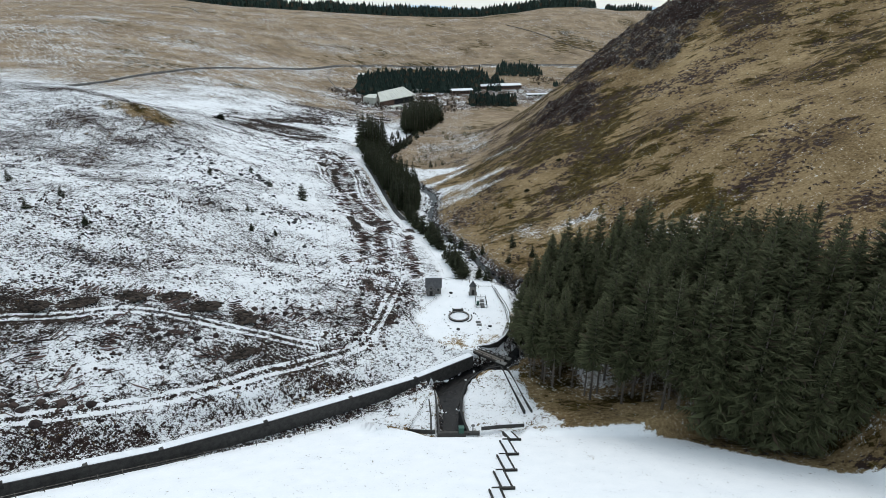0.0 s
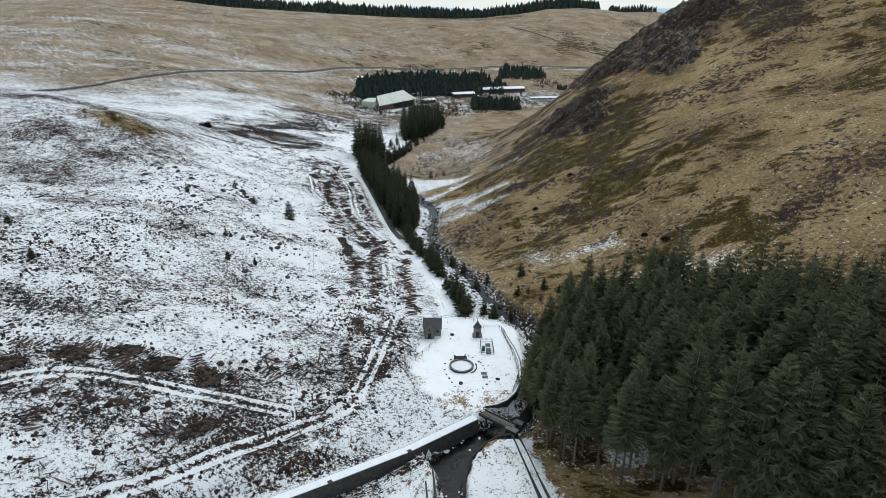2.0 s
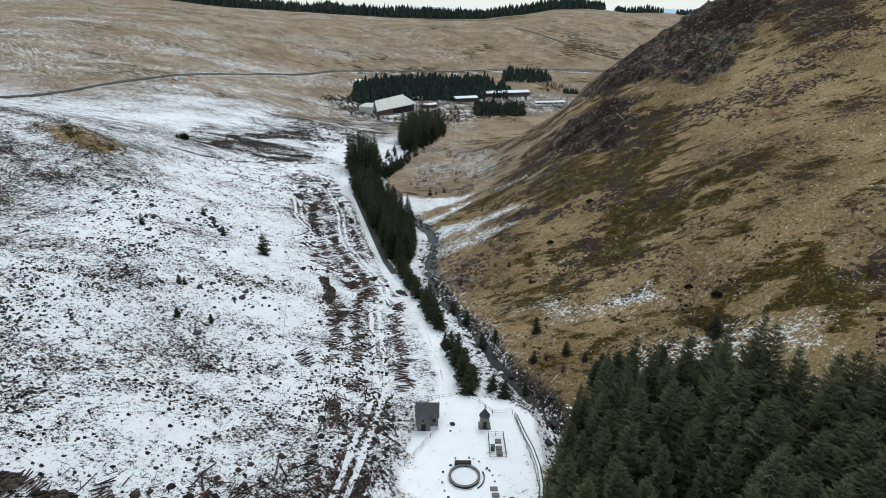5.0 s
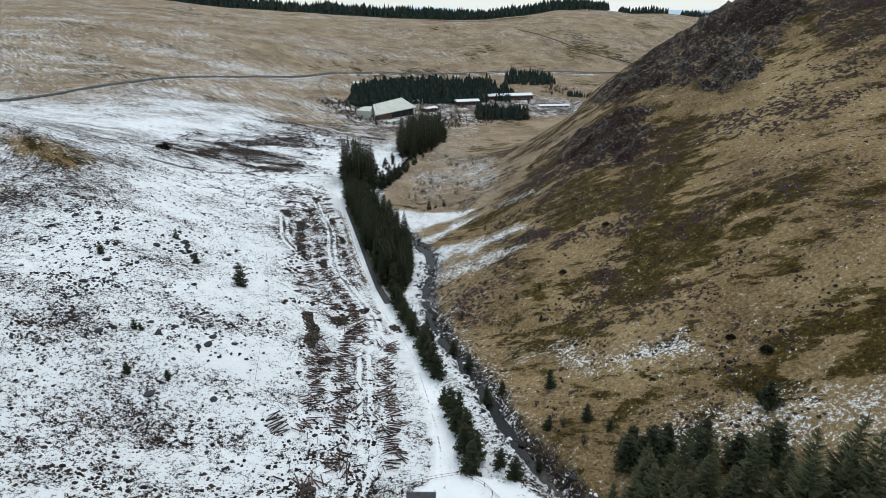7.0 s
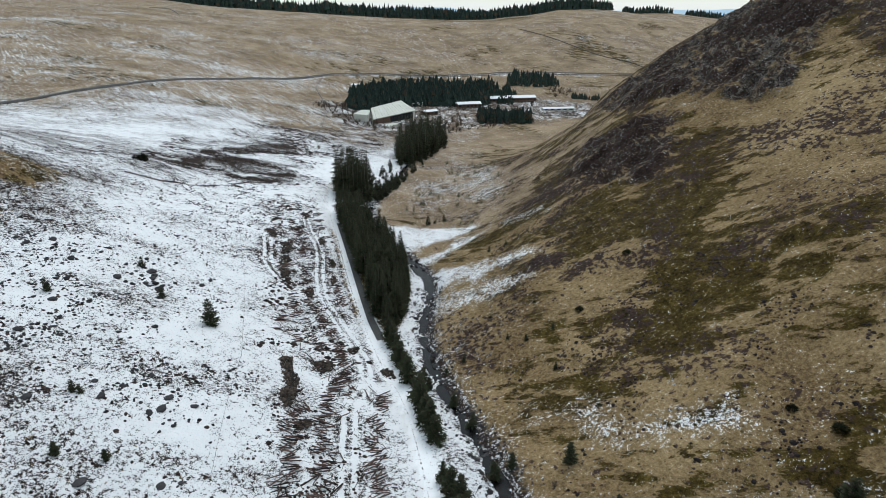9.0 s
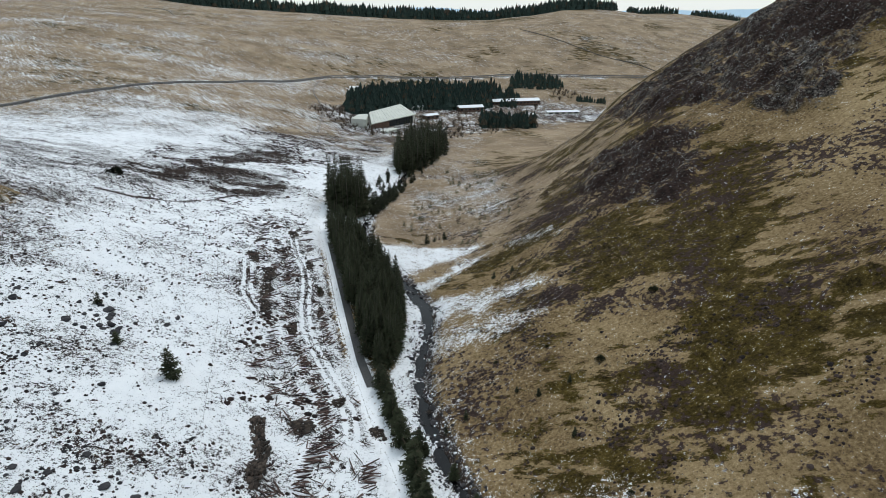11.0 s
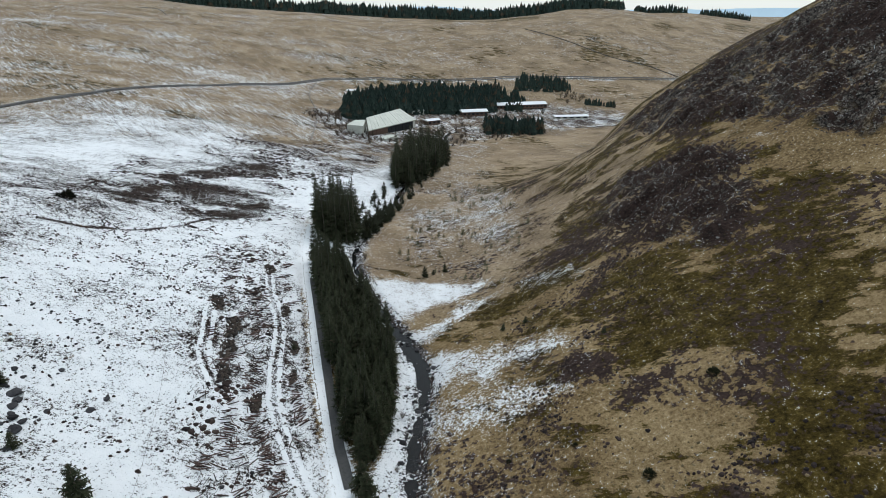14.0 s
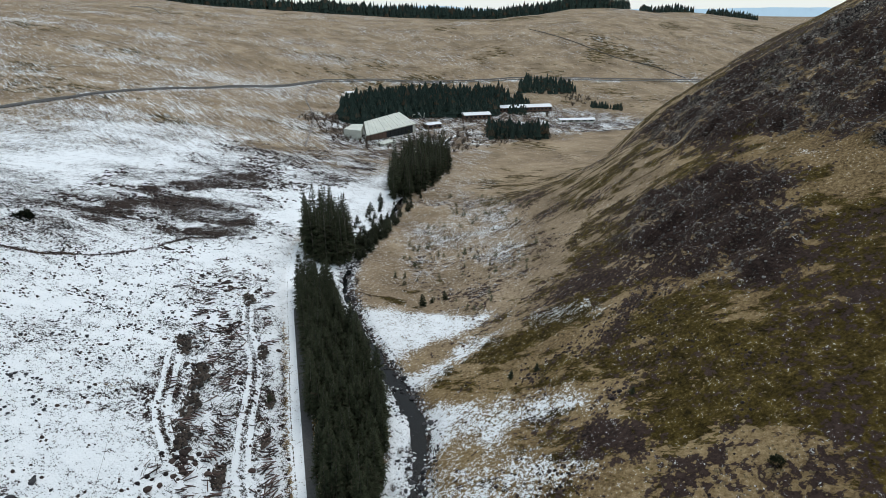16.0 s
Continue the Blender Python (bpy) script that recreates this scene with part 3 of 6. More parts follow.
    for poly, amount in (([(51, 293), (56, 288), (53, 281), (47, 281)], 0.55), ([(65, 293), (70, 288), (66, 282), (62, 286)], 0.28), ([(33, 299), (41, 295), (41, 286), (33, 287)], 0.50),
                         ([(39, 286), (47, 283), (54, 275), (59, 266), (48, 266), (39, 276)], 0.34), ([(61, 281), (71, 277), (69, 267), (59, 269)], 0.14), ([(40, 335), (50, 342), (48, 330), (36, 322)], 0.45),
                         ([(38, 372), (50, 366), (58, 350), (46, 352), (34, 362)], 0.40)):
        heath = heath + amount * patch(x, y, poly, 4, 6, 28)
    # moss and ling, drawn out along the slope
    moss = right * (0.24 + 0.10 * smooth(y, 220, 300) + 0.17 * smooth(x, 36, 60) * smooth(y, 185, 225) + 0.06 * smooth(x, 45, 65) * smooth(y, 215, 240) * (1 - smooth(y, 290, 320)) - 0.24 * smooth(x, 82, 98) * (1 - smooth(y, 285, 310)) + 0.62 * run + 0.16 * big) * smooth(x, 4, 30) * (1 - moor) + moor * (-0.08 + 0.55 * smooth(wave(x * .7, y, 60.0, 51), 0.1, 0.6)) + on_left * 0.12
    for poly, amount in (([(-3, 343), (15, 358), (26, 360), (36, 352), (38, 345), (28, 340), (16, 340), (3, 337)], 0.70),
                         ([(30, 325), (41, 331), (49, 337), (60, 334), (75, 338), (85, 334), (107, 334), (98, 315), (87, 300), (80, 297), (70, 296), (61, 299), (46, 287), (40, 296), (45, 299), (41, 309), (33, 314)], 0.18),
                         ([(-20, 402), (18, 384), (40, 392), (52, 420), (58, 520), (-10, 530), (-24, 450)], -0.30),
                         ([(38, 363), (51, 358), (55, 347), (45, 349)], 0.50), ([(55, 298), (67, 291), (77, 282), (71, 272), (65, 277), (62, 285), (56, 289)], 0.46),
                         ([(66, 272), (71, 273), (84, 262), (70, 246), (56, 256), (60, 267)], 0.48), ([(-26, 388), (-16, 411), (-2, 422), (0, 411), (-11, 402), (-20, 387)], 0.62),
                         ([(13, 373), (21, 376), (22, 366), (17, 363)], 0.55), ([(-18, 381), (-10, 392), (-6, 386), (-13, 377)], 0.50),
                         ([(19, 347), (28, 341), (36, 343), (42, 339), (40, 332), (30, 333)], -0.60), ([(14, 320), (25, 321), (34, 314), (42, 310), (37, 301), (27, 310)], -0.60),
                         ([(50, 285), (61, 280), (66, 273), (59, 270), (50, 277)], -0.50), ([(51, 363), (62, 348), (63, 341), (52, 353)], -0.45),
                         ([(99, 397), (102, 373), (108, 344), (120, 320), (115, 310), (109, 328), (101, 338), (92, 336), (86, 336), (92, 345), (98, 349), (97, 378)], -0.8),
                         ([(110, 325), (127, 305), (142, 283), (114, 237), (105, 242), (98, 257), (100, 291)], -0.40), ([(146, 337), (149, 316), (162, 314), (172, 334), (165, 356), (154, 363)], 0.30),
                         ([(62, 247), (76, 233), (86, 219), (79, 205), (64, 217)], 0.34), ([(70, 207), (89, 195), (92, 182), (80, 177), (72, 186)], 0.36), ([(55, 192), (68, 190), (67, 181), (56, 185)], 0.6),
                         ([(13, 242), (28, 243), (36, 230), (30, 220), (14, 223)], 0.42), ([(36, 191), (46, 189), (47, 181), (34, 182)], 0.6),
                         ([(51, 243), (56, 245), (60, 239), (59, 228), (52, 231)], 0.7), ([(24, 257), (35, 259), (43, 252), (38, 245), (28, 250)], 0.55), ([(64, 258), (77, 255), (82, 246), (76, 238), (66, 243)], 0.62),
                         ([(79, 182), (89, 184), (94, 172), (89, 163), (81, 170)], 0.75), ([(22, 216), (40, 222), (36, 230), (22, 224)], 0.6), ([(34, 186), (52, 190), (48, 198), (34, 192)], 0.55),
                         ([(-227, 640), (-200, 655), (-180, 640), (-195, 612), (-215, 618)], 0.5)):
        moss = moss + amount * patch(x, y, poly, 4, 7, 4)
    knoll = patch(x, y, KNOLL, 3, 6, 4)
    snow, heath, moss = snow - 0.30 * knoll, heath * (1 - 0.85 * knoll), moss + 0.5 * knoll
    crag = np.maximum.reduce([patch(x, y, CRAG_HIGH, 5, 6, 21), patch(x, y, CRAG_LOW, 5, 6, 22), patch(x, y, CRAG_EAST, 4, 5, 24)])
    rock = crag * (0.72 + 0.30 * small)
    saddle = patch(x, y, [(97, 400), (104, 373), (108, 344), (122, 322), (117, 308), (108, 326), (98, 340), (90, 340), (96, 352), (94, 380)], 3, 3, 23)
    rock = rock * (1 - 0.8 * saddle)
    heath = (heath + 0.25 * crag) * (1 - 0.7 * saddle)
    # bare earth: felled strips, wheel ruts, banks, track edges
    fell = np.maximum.reduce([patch(x, y, CLEARFELL_NEAR, 3, 4, 5), patch(x, y, CLEARFELL_FAR, 3, 4, 6), 0.9 * patch(x, y, SIDE_STRIP, 3, 3, 8),
                              0.9 * patch(x, y, UPPER_BRASH, 8, 10, 7), 0.8 * patch(x, y, UPPER_STRIP, 8, 12, 9)])
    rows = wave(x * 0.45 + y * 0.3, y * 1.3 - x * 0.5, 9.0, 52)
    earth = fell * (0.66 + 0.20 * mid)
    snow = snow - fell * (0.05 + 0.06 * (y < 150) - 0.16 * smooth(y, 140, 165) + 0.12 * smooth(y, 195, 230) + 0.26 * rows) - 0.10 * smooth(y, 400, 430) * fell
    rut, driven = np.full(x.shape, 9.0), np.zeros(x.shape)
    for line in (RUTS, FORWARD_LOW, FORWARD_HIGH, RUT_SIDE):
        rd, rs, rw = along(x, y, line)
        within = (rd < 4.5) & (rw > 0.01) & (rw < len(line) - 1.01)
        rut = np.where(within & (rd < np.abs(rut)), rd * rs, rut)
        driven = np.maximum(driven, within * 1.0)
    rut = rut + 0.35 * wave(x, y, 9.0, 15)
    bank = np.exp(-((d - 3.2) / 1.8) ** 2) * (y < 700)
    earth = np.maximum(earth, 0.62 * bank * np.where(side < 0, 1.0, 0.35))
    earth = np.where(d < 2.4, 0.9, earth)
    snow = np.where(d < 2.8, np.where(side < 0, 0.26, 0.52) + 0.14 * small, snow)
    for band in BRASH_BANDS:
        on_band = patch(x, y, band, 3, 6, 27)
        snow = snow - 0.40 * on_band
        heath = heath + 0.35 * on_band
    for line in (SHEEP_PATH, FELL_DITCH):
        snow = snow - 0.8 * np.exp(-((along(x, y, line)[0] + 0.4 * small) / 0.6) ** 2)
    # access track, berm, terrace, dam
    tr, tside, tw = along(x, y, TRACK)
    on = (1 - smooth(tr, 1.9, 2.6)) * (1 - smooth(y, 440, 480))
    way = np.where((tr < 4.5) & (tw > 0.01) & (y < 440), tr * tside + 0.25 * wave(x, y, 14.0, 16), 9.0)
    snow = np.maximum(snow, 0.96 * (1 - smooth(tr + 0.6 * small + 0.9 * smooth(y, 250, 280), 2.0, 3.6)) * (1 - smooth(y, 430, 480)))
    ditch = 0.5 * np.exp(-((tr * tside - 2.2 + 0.3 * small) / 1.1) ** 2) * smooth(y, 285, 292) * (1 - smooth(y, 355, 370))
    snow = snow - 0.9 * ditch
    earth = np.maximum(earth * (1 - on), 1.3 * ditch)
    heath, moss = heath * (1 - on), moss * (1 - on)
    sd, ss, sw = along(x, y, SPILL_WALL)
    berm = (1 - smooth(np.where(ss >= 0, sd, sd + 2.0) + 0.5 * small, 1.7, 2.7)) * (x < 7)
    verge = (ss >= 0) * smooth(sd, 2.0, 3.0) * (1 - smooth(sd + 2 * wave(x, y, 8.0, 54), 6.0, 9.5)) * (y < 117)
    snow = snow * (1 - berm) + 0.98 * berm
    snow = snow - 0.16 * verge
    earth = earth * (1 - verge) * (1 - berm)
    moss = moss * (1 - berm) + 0.22 * verge
    front = (ss < 0) * (1 - smooth(sd, 3.0, 4.5)) * (y < 119) * (x < 0)
    snow = np.where(front > 0.5, 0.42 + 0.18 * small, snow)
    terrace = 1 - smooth(edge(x, y, PLATFORM), -0.3, 0.3)
    dam = smooth(-(y - 98.6 - 12 * smooth(-x, 12, 24)), 0, 0.5) * (ss < 0) * smooth(sd, 3.2, 4.2) * smooth(-(x - 82 + 0.25 * (y - 60)), 0, 6)
    fd, fs, _ = along(x, y, [(14, 110), (20, 107), (32, 101), (45, 95), (55, 86), (66, 77), (82, 68), (120, 48)])
    dam = dam * smooth(-fs * fd + 1.2 * small + 0.6 * mid, -0.6, 0.6)
    yard = (1 - smooth(edge(x, y, [(-13, 104), (-1, 98.5), (14, 98.5), (26, 98.8), (22, 106), (19.6, 114), (18.5, 126), (12, 123.5), (6, 119), (-2, 117)]), -0.3, 0.3))
    snow = snow * (1 - yard) + yard * (0.78 + 0.16 * small)
    clean = np.maximum(terrace * 0.97, dam)
    snow = snow * (1 - clean) + clean * (1.05 - (0.42 + 0.22 * (1 - smooth(y, 145, 158))) * terrace * smooth(mid + 0.6 * small, -0.15, 0.6))
    # trodden lines on the dam
    for line in ([(20, 98), (23, 92), (26, 86), (29, 80)], [(18, 104), (20, 98)]):
        step_mark = np.exp(-((along(x, y, line)[0] + .3 * small) / 0.5) ** 2)
        snow = snow - 0.5 * step_mark * smooth(small, -.2, .3)
    heath, earth, moss, rock = (v * (1 - np.maximum(clean, yard)) for v in (heath, earth, moss, rock))
    chan = 1 - smooth(edge(x, y, CHANNEL), -0.2, 0.2)
    snow = snow * (1 - chan) + chan * (0.30 + 0.2 * small)
    earth = earth * (1 - chan) + chan * 0.9
    # under the plantation and along the near woods the needles keep the snow off
    wood = np.maximum(patch(x, y, PLANTATION, 2.5, 3, 8), patch(x, y, STREAM_WOOD, 1.5, 1, 9))
    wood = wood * (1 - yard)
    snow = snow * (1 - wood) + wood * (0.22 + 0.12 * small)
    glade = patch(x, y, [(32, 114), (39, 114), (41, 126), (33, 128)], 1.5, 2, 3)
    snow = snow + 0.45 * glade
    moss = moss * (1 - wood) + wood * 0.6
    heath = heath * (1 - wood)
    asphalt = (1 - smooth(along(x, y, FAR_ROAD)[0], 3.0, 4.5))
    snow = snow * (1 - asphalt) + asphalt * 0.5
    return {"snow": snow, "moss": moss, "heath": heath, "rock": rock, "earth": earth, "smooth": np.maximum.reduce([dam, terrace, on, berm]),
            "rut": rut, "driven": driven, "way": way, "remote": smooth(y, 470, 740),
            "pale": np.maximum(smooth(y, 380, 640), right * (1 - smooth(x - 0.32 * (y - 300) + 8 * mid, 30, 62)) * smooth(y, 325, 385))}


PLANTATION = [(20.5, 152), (20.0, 140), (19.3, 131), (20.2, 118), (23, 113), (34, 108), (46, 100), (60, 88), (79, 77), (98, 71), (93, 88), (81, 100), (77, 112), (71, 124), (61, 138), (51, 149), (42, 152), (34, 159), (27, 160)]
STREAM_WOOD = [(-14.5, 277), (-13, 292), (-12.5, 318), (-18, 340), (-28, 362), (-38, 385), (-46, 402), (-55.5, 402), (-48.6, 375), (-39.4, 344), (-31.2, 316), (-23.4, 291), (-18.5, 277)]


def graded(fine_lo, fine_hi, fine, lo, hi, growth):
    out = list(np.arange(fine_lo, fine_hi, fine))
    v, s = out[-1], fine
    while v < hi:
        s *= growth
        v += s
        out.append(v)
    v, s, head = fine_lo, fine, []
    while v > lo:
        s *= growth
        v -= s
        head.append(v)
    return np.array(head[::-1] + out)


LAND_X = graded(-125, 150, 1.1, -4200, 4200, 1.045)
LAND_Y = graded(58, 470, 1.1, -160, 4700, 1.02)
_gx, _gy = np.meshgrid(LAND_X, LAND_Y)
LAND_Z = shape_ground(_gx.ravel(), _gy.ravel()).reshape(_gx.shape)


def ground(x, y):
    """Heights of the finished sheet."""
    i = np.clip(np.searchsorted(LAND_X, x) - 1, 0, len(LAND_X) - 2)
    j = np.clip(np.searchsorted(LAND_Y, y) - 1, 0, len(LAND_Y) - 2)
    u, v = (x - LAND_X[i]) / (LAND_X[i + 1] - LAND_X[i]), (y - LAND_Y[j]) / (LAND_Y[j + 1] - LAND_Y[j])
    return (LAND_Z[j, i] * (1 - u) + LAND_Z[j, i + 1] * u) * (1 - v) + (LAND_Z[j + 1, i] * (1 - u) + LAND_Z[j + 1, i + 1] * u) * v


def height(x, y):
    return float(ground(x, y))


def build_land():
    xs, ys = LAND_X, LAND_Y
    x, y, z = _gx.ravel(), _gy.ravel(), LAND_Z.ravel()
    nx, ny = len(xs), len(ys)
    i = (np.arange(ny - 1)[:, None] * nx + np.arange(nx - 1)[None]).ravel()
    quads = np.stack([i, i + 1, i + nx + 1, i + nx], 1)
    me = bpy.data.meshes.new("ground")
    me.vertices.add(len(x))
    me.vertices.foreach_set("co", np.stack([x, y, z], 1).astype(np.float32).ravel())
    me.loops.add(quads.size)
    me.loops.foreach_set("vertex_index", quads.ravel().astype(np.int32))
    me.polygons.add(len(quads))
    me.polygons.foreach_set("loop_start", np.arange(0, quads.size, 4, dtype=np.int32))
    me.polygons.foreach_set("use_smooth", np.ones(len(quads), bool))
    me.update(calc_edges=True)
    cover = coverage(x, y)
    gy, gx = np.gradient(LAND_Z, ys, xs)
    steep = np.hypot(gx, gy).ravel()
    # steep faces are bare rock, the ledges between them keep their grass
    cover["rock"] = np.where(cover["rock"] > 0.15, cover["rock"] * (0.30 + 0.85 * smooth(steep, 0.35, 1.15)), cover["rock"])
    cover["snow"] = cover["snow"] + 0.16 * (cover["rock"] > 0.15) * (1 - smooth(steep, 0.25, 0.6))
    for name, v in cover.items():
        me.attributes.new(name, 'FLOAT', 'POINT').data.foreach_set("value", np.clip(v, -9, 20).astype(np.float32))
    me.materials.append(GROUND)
    return tagged(new("ground", me), "moorland valley ground with patchy snow, straw grass and heather", "ground", kind="structure")


build_land()


# ---- helpers for things ----


def mesh_of(name, verts, faces, mat, flat=True):
    me = bpy.data.meshes.new(name)
    me.from_pydata([tuple(v) for v in verts], [], [tuple(f) for f in faces])
    if not flat:
        me.polygons.foreach_set("use_smooth", [True] * len(me.polygons))
    me.materials.append(mat)
    return me


def piece(name, me, parent, label="", m=None):
    ob = new(name, me)
    ob.parent = parent
    if m is not None:
        ob.matrix_basis = m
    return tagged(ob, label)


def part(name, bm, mat, parent, label="", flat=True):
    me = bpy.data.meshes.new(name)
    bm.to_mesh(me)
    bm.free()
    if not flat:
        me.polygons.foreach_set("use_smooth", [True] * len(me.polygons))
    me.materials.append(mat)
    return piece(name, me, parent, label)


def box_bm(x0, x1, y0, y1, z0, z1, bevel=0.0):
    bm = bmesh.new()
    bmesh.ops.create_cube(bm, size=1)
    bmesh.ops.transform(bm, verts=bm.verts, matrix=Matrix.Translation(((x0 + x1) / 2, (y0 + y1) / 2, (z0 + z1) / 2)) @ Matrix.Diagonal((x1 - x0, y1 - y0, z1 - z0, 1)))
    if bevel:
        bmesh.ops.bevel(bm, geom=bm.edges, offset=bevel, segments=1, affect='EDGES')
    return bm


def ribbon(line, section):
    """A section (pairs of offset to the left and height) carried along a line of (x, y, z): verts, faces."""
    verts, faces, n = [], [], len(section)
    for i, p in enumerate(line):
        a, b = line[max(i - 1, 0)], line[min(i + 1, len(line) - 1)]
        l = math.hypot(b[0] - a[0], b[1] - a[1]) or 1
        nx, ny = -(b[1] - a[1]) / l, (b[0] - a[0]) / l
        verts += [(p[0] + nx * o, p[1] + ny * o, p[2] + h) for o, h in section]
        if i:
            q = (i - 1) * n
            faces += [(q + k, q + (k + 1) % n, q + n + (k + 1) % n, q + n + k) for k in range(n)]
    faces += [tuple(range(n))[::-1], tuple(range(len(verts) - n, len(verts)))]
    return verts, faces


def tube(verts, faces, a, b, ra, rb, sides=6):
    """Adds a tapered round bar."""
    a, b = Vector(a), Vector(b)
    q = (b - a).to_track_quat("Z", "Y").to_matrix()
    o = len(verts)
    for c, r in ((a, ra), (b, rb)):
        verts += [c + q @ Vector((r * math.cos(6.2832 * k / sides), r * math.sin(6.2832 * k / sides), 0)) for k in range(sides)]
    faces += [(o + k, o + (k + 1) % sides, o + sides + (k + 1) % sides, o + sides + k) for k in range(sides)]
    faces += [tuple(range(o + sides - 1, o - 1, -1)), tuple(range(o + sides, o + 2 * sides))]


def scatter(poly, gap, seed, margin=0.0):
    """Places within an outline, no two nearer than about gap."""
    rng = random.Random(seed)
    xs, ys = [p[0] for p in poly], [p[1] for p in poly]
    out = []
    gy = min(ys)
    row = 0
    while gy < max(ys):
        gx = min(xs) + (row % 2) * gap / 2
        while gx < max(xs):
            out.append((gx + rng.uniform(-.33, .33) * gap, gy + rng.uniform(-.33, .33) * gap))
            gx += gap
        gy += gap * 0.87
        row += 1
    a = np.array(out)
    return a[edge(a[:, 0], a[:, 1], poly) < -margin]


# ---- conifers ----


def conifer_meshes(tall, radius, clear, seed, whorls, limbs, twigs=6, dead=0, shape=0.72):
    """Trunk and crown of a spruce: whorls of drooping limbs, each a spine with hanging side twigs."""
    rng = random.Random(seed)
    tv, tf = [], []
    lean = Vector((rng.uniform(-.035, .035), rng.uniform(-.035, .035), 0)) * tall
    for k in range(4):
        a, b = k / 4, (k + 1) / 4
        tube(tv, tf, lean * a * a + Vector((0, 0, tall * a - (0.5 if k == 0 else 0))), lean * b * b + Vector((0, 0, tall * b)),
             0.011 * tall * (1 - a) + 0.02, 0.011 * tall * (1 - b) + 0.02, 6)
    for k in range(dead):
        h, az = rng.uniform(0.06, clear + 0.05) * tall, rng.uniform(0, 6.28)
        r = radius * rng.uniform(.3, .6)
        tube(tv, tf, (0, 0, h), (r * math.cos(az), r * math.sin(az), h - r * 0.15), 0.035, 0.012, 3)
    cv, cf, tip = [], [], []

    # young holds each corner's tip value: 0 inner and darker, 1 outer and lighter
    def blade(pts, young):
        o = len(cv)
        cv.extend(pts)
        tip.extend(young)
        cf.append(tuple(range(o, o + len(pts))))
    bias = [rng.uniform(.78, 1.2) for _ in range(8)]
    for w in range(whorls):
        u = (w + rng.uniform(-.4, .4)) / whorls
        h = tall * (clear + (1 - clear) * u)
        reach = radius * ((1 - u) ** shape) * min(1.0, 0.6 + u * 3.0) + 0.12
        turn = rng.uniform(0, 6.28)
        for l in range(limbs):
            if rng.random() < 0.12:
                continue
            az = turn + 6.283 * l / limbs + rng.uniform(-.35, .35)
            r = reach * rng.uniform(0.5, 1.22) * bias[int(az / 6.2832 * 8) % 8]
            droop = 0.40 - 0.85 * u + rng.uniform(-.14, .16)
            d, s = Vector((math.cos(az), math.sin(az), 0)), Vector((-math.sin(az), math.cos(az), 0))
            bend = rng.uniform(.1, .34)
            at = lambda q: lean * (h / tall) ** 2 + d * (r * q) + Vector((0, 0, h - droop * r * q + bend * r * q ** 3))
            p0, p1, p2 = at(0), at(0.6), at(1.0)
            wd = 0.035 * r + 0.03
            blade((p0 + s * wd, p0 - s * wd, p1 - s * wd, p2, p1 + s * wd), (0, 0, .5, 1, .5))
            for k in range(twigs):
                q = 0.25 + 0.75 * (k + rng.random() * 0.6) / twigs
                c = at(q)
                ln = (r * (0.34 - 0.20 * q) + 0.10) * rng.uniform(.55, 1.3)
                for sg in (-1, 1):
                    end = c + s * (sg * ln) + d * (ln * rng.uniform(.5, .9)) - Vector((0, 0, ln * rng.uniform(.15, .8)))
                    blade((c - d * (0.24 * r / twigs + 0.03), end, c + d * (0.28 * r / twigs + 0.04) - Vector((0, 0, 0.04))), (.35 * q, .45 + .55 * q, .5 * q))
    o = Vector((lean.x, lean.y, tall))
    for k in range(5):
        az = 1.2566 * k
        blade((o + Vector((0, 0, 0.035 * tall)), o + Vector((0.10 * math.cos(az), 0.10 * math.sin(az), -0.05 * tall)), o + Vector((0.10 * math.cos(az + .8), 0.10 * math.sin(az + .8), -0.05 * tall))), (1, .5, .5))
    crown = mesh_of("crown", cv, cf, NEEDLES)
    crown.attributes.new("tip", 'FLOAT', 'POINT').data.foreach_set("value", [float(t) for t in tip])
    return mesh_of("trunk", tv, tf, BARK), crown


def conifer(meshes, x, y, size, label, group, sink=0.15, wide=1.0, category="tree", name="spruce_tree"):
    name = "young_spruce" if "young" in label or "small" in label else name
    root = new(name)
    rng = random.Random(int(x * 97 + y * 31))
    root.matrix_basis = Matrix.Translation((x, y, height(x, y) - sink)) @ Matrix.Rotation(rng.uniform(0, 6.28), 4, 'Z') @ Matrix.Diagonal((size * wide, size * wide, size, 1))
    piece("trunk", meshes[0], root)
    piece("crown", meshes[1], root)
    return tagged(root, label, category, group)


FOREST = [conifer_meshes(25, 4.1, 0.24, 11 + k, 33, 10, 10, dead=18) for k in range(5)]
FOREST_BARE = [conifer_meshes(25, 4.0, 0.36, 21 + k, 28, 9, 9, dead=80) for k in range(3)]
FOREST_EDGE = [conifer_meshes(25, 4.3, 0.10, 31 + k, 36, 10, 10, dead=8) for k in range(3)]
ROW_TREE = [conifer_meshes(15, 2.7, 0.04, 51 + k, 28, 9, 5, dead=3, shape=.74) for k in range(4)]
SPIRE = [conifer_meshes(13, 2.1, 0.04, 61 + k, 24, 8, 4, dead=2, shape=.85) for k in range(3)]
YOUNG = [conifer_meshes(5, 1.4, 0.03, 71 + k, 17, 8, 4) for k in range(3)]

for _, crown_mesh in ROW_TREE + SPIRE + YOUNG:
    crown_mesh.materials[0] = NEEDLES_ROW
rng = random.Random(5)
spots = scatter(PLANTATION, 3.95, 3, 0.5)
inner = edge(spots[:, 0], spots[:, 1], PLANTATION)
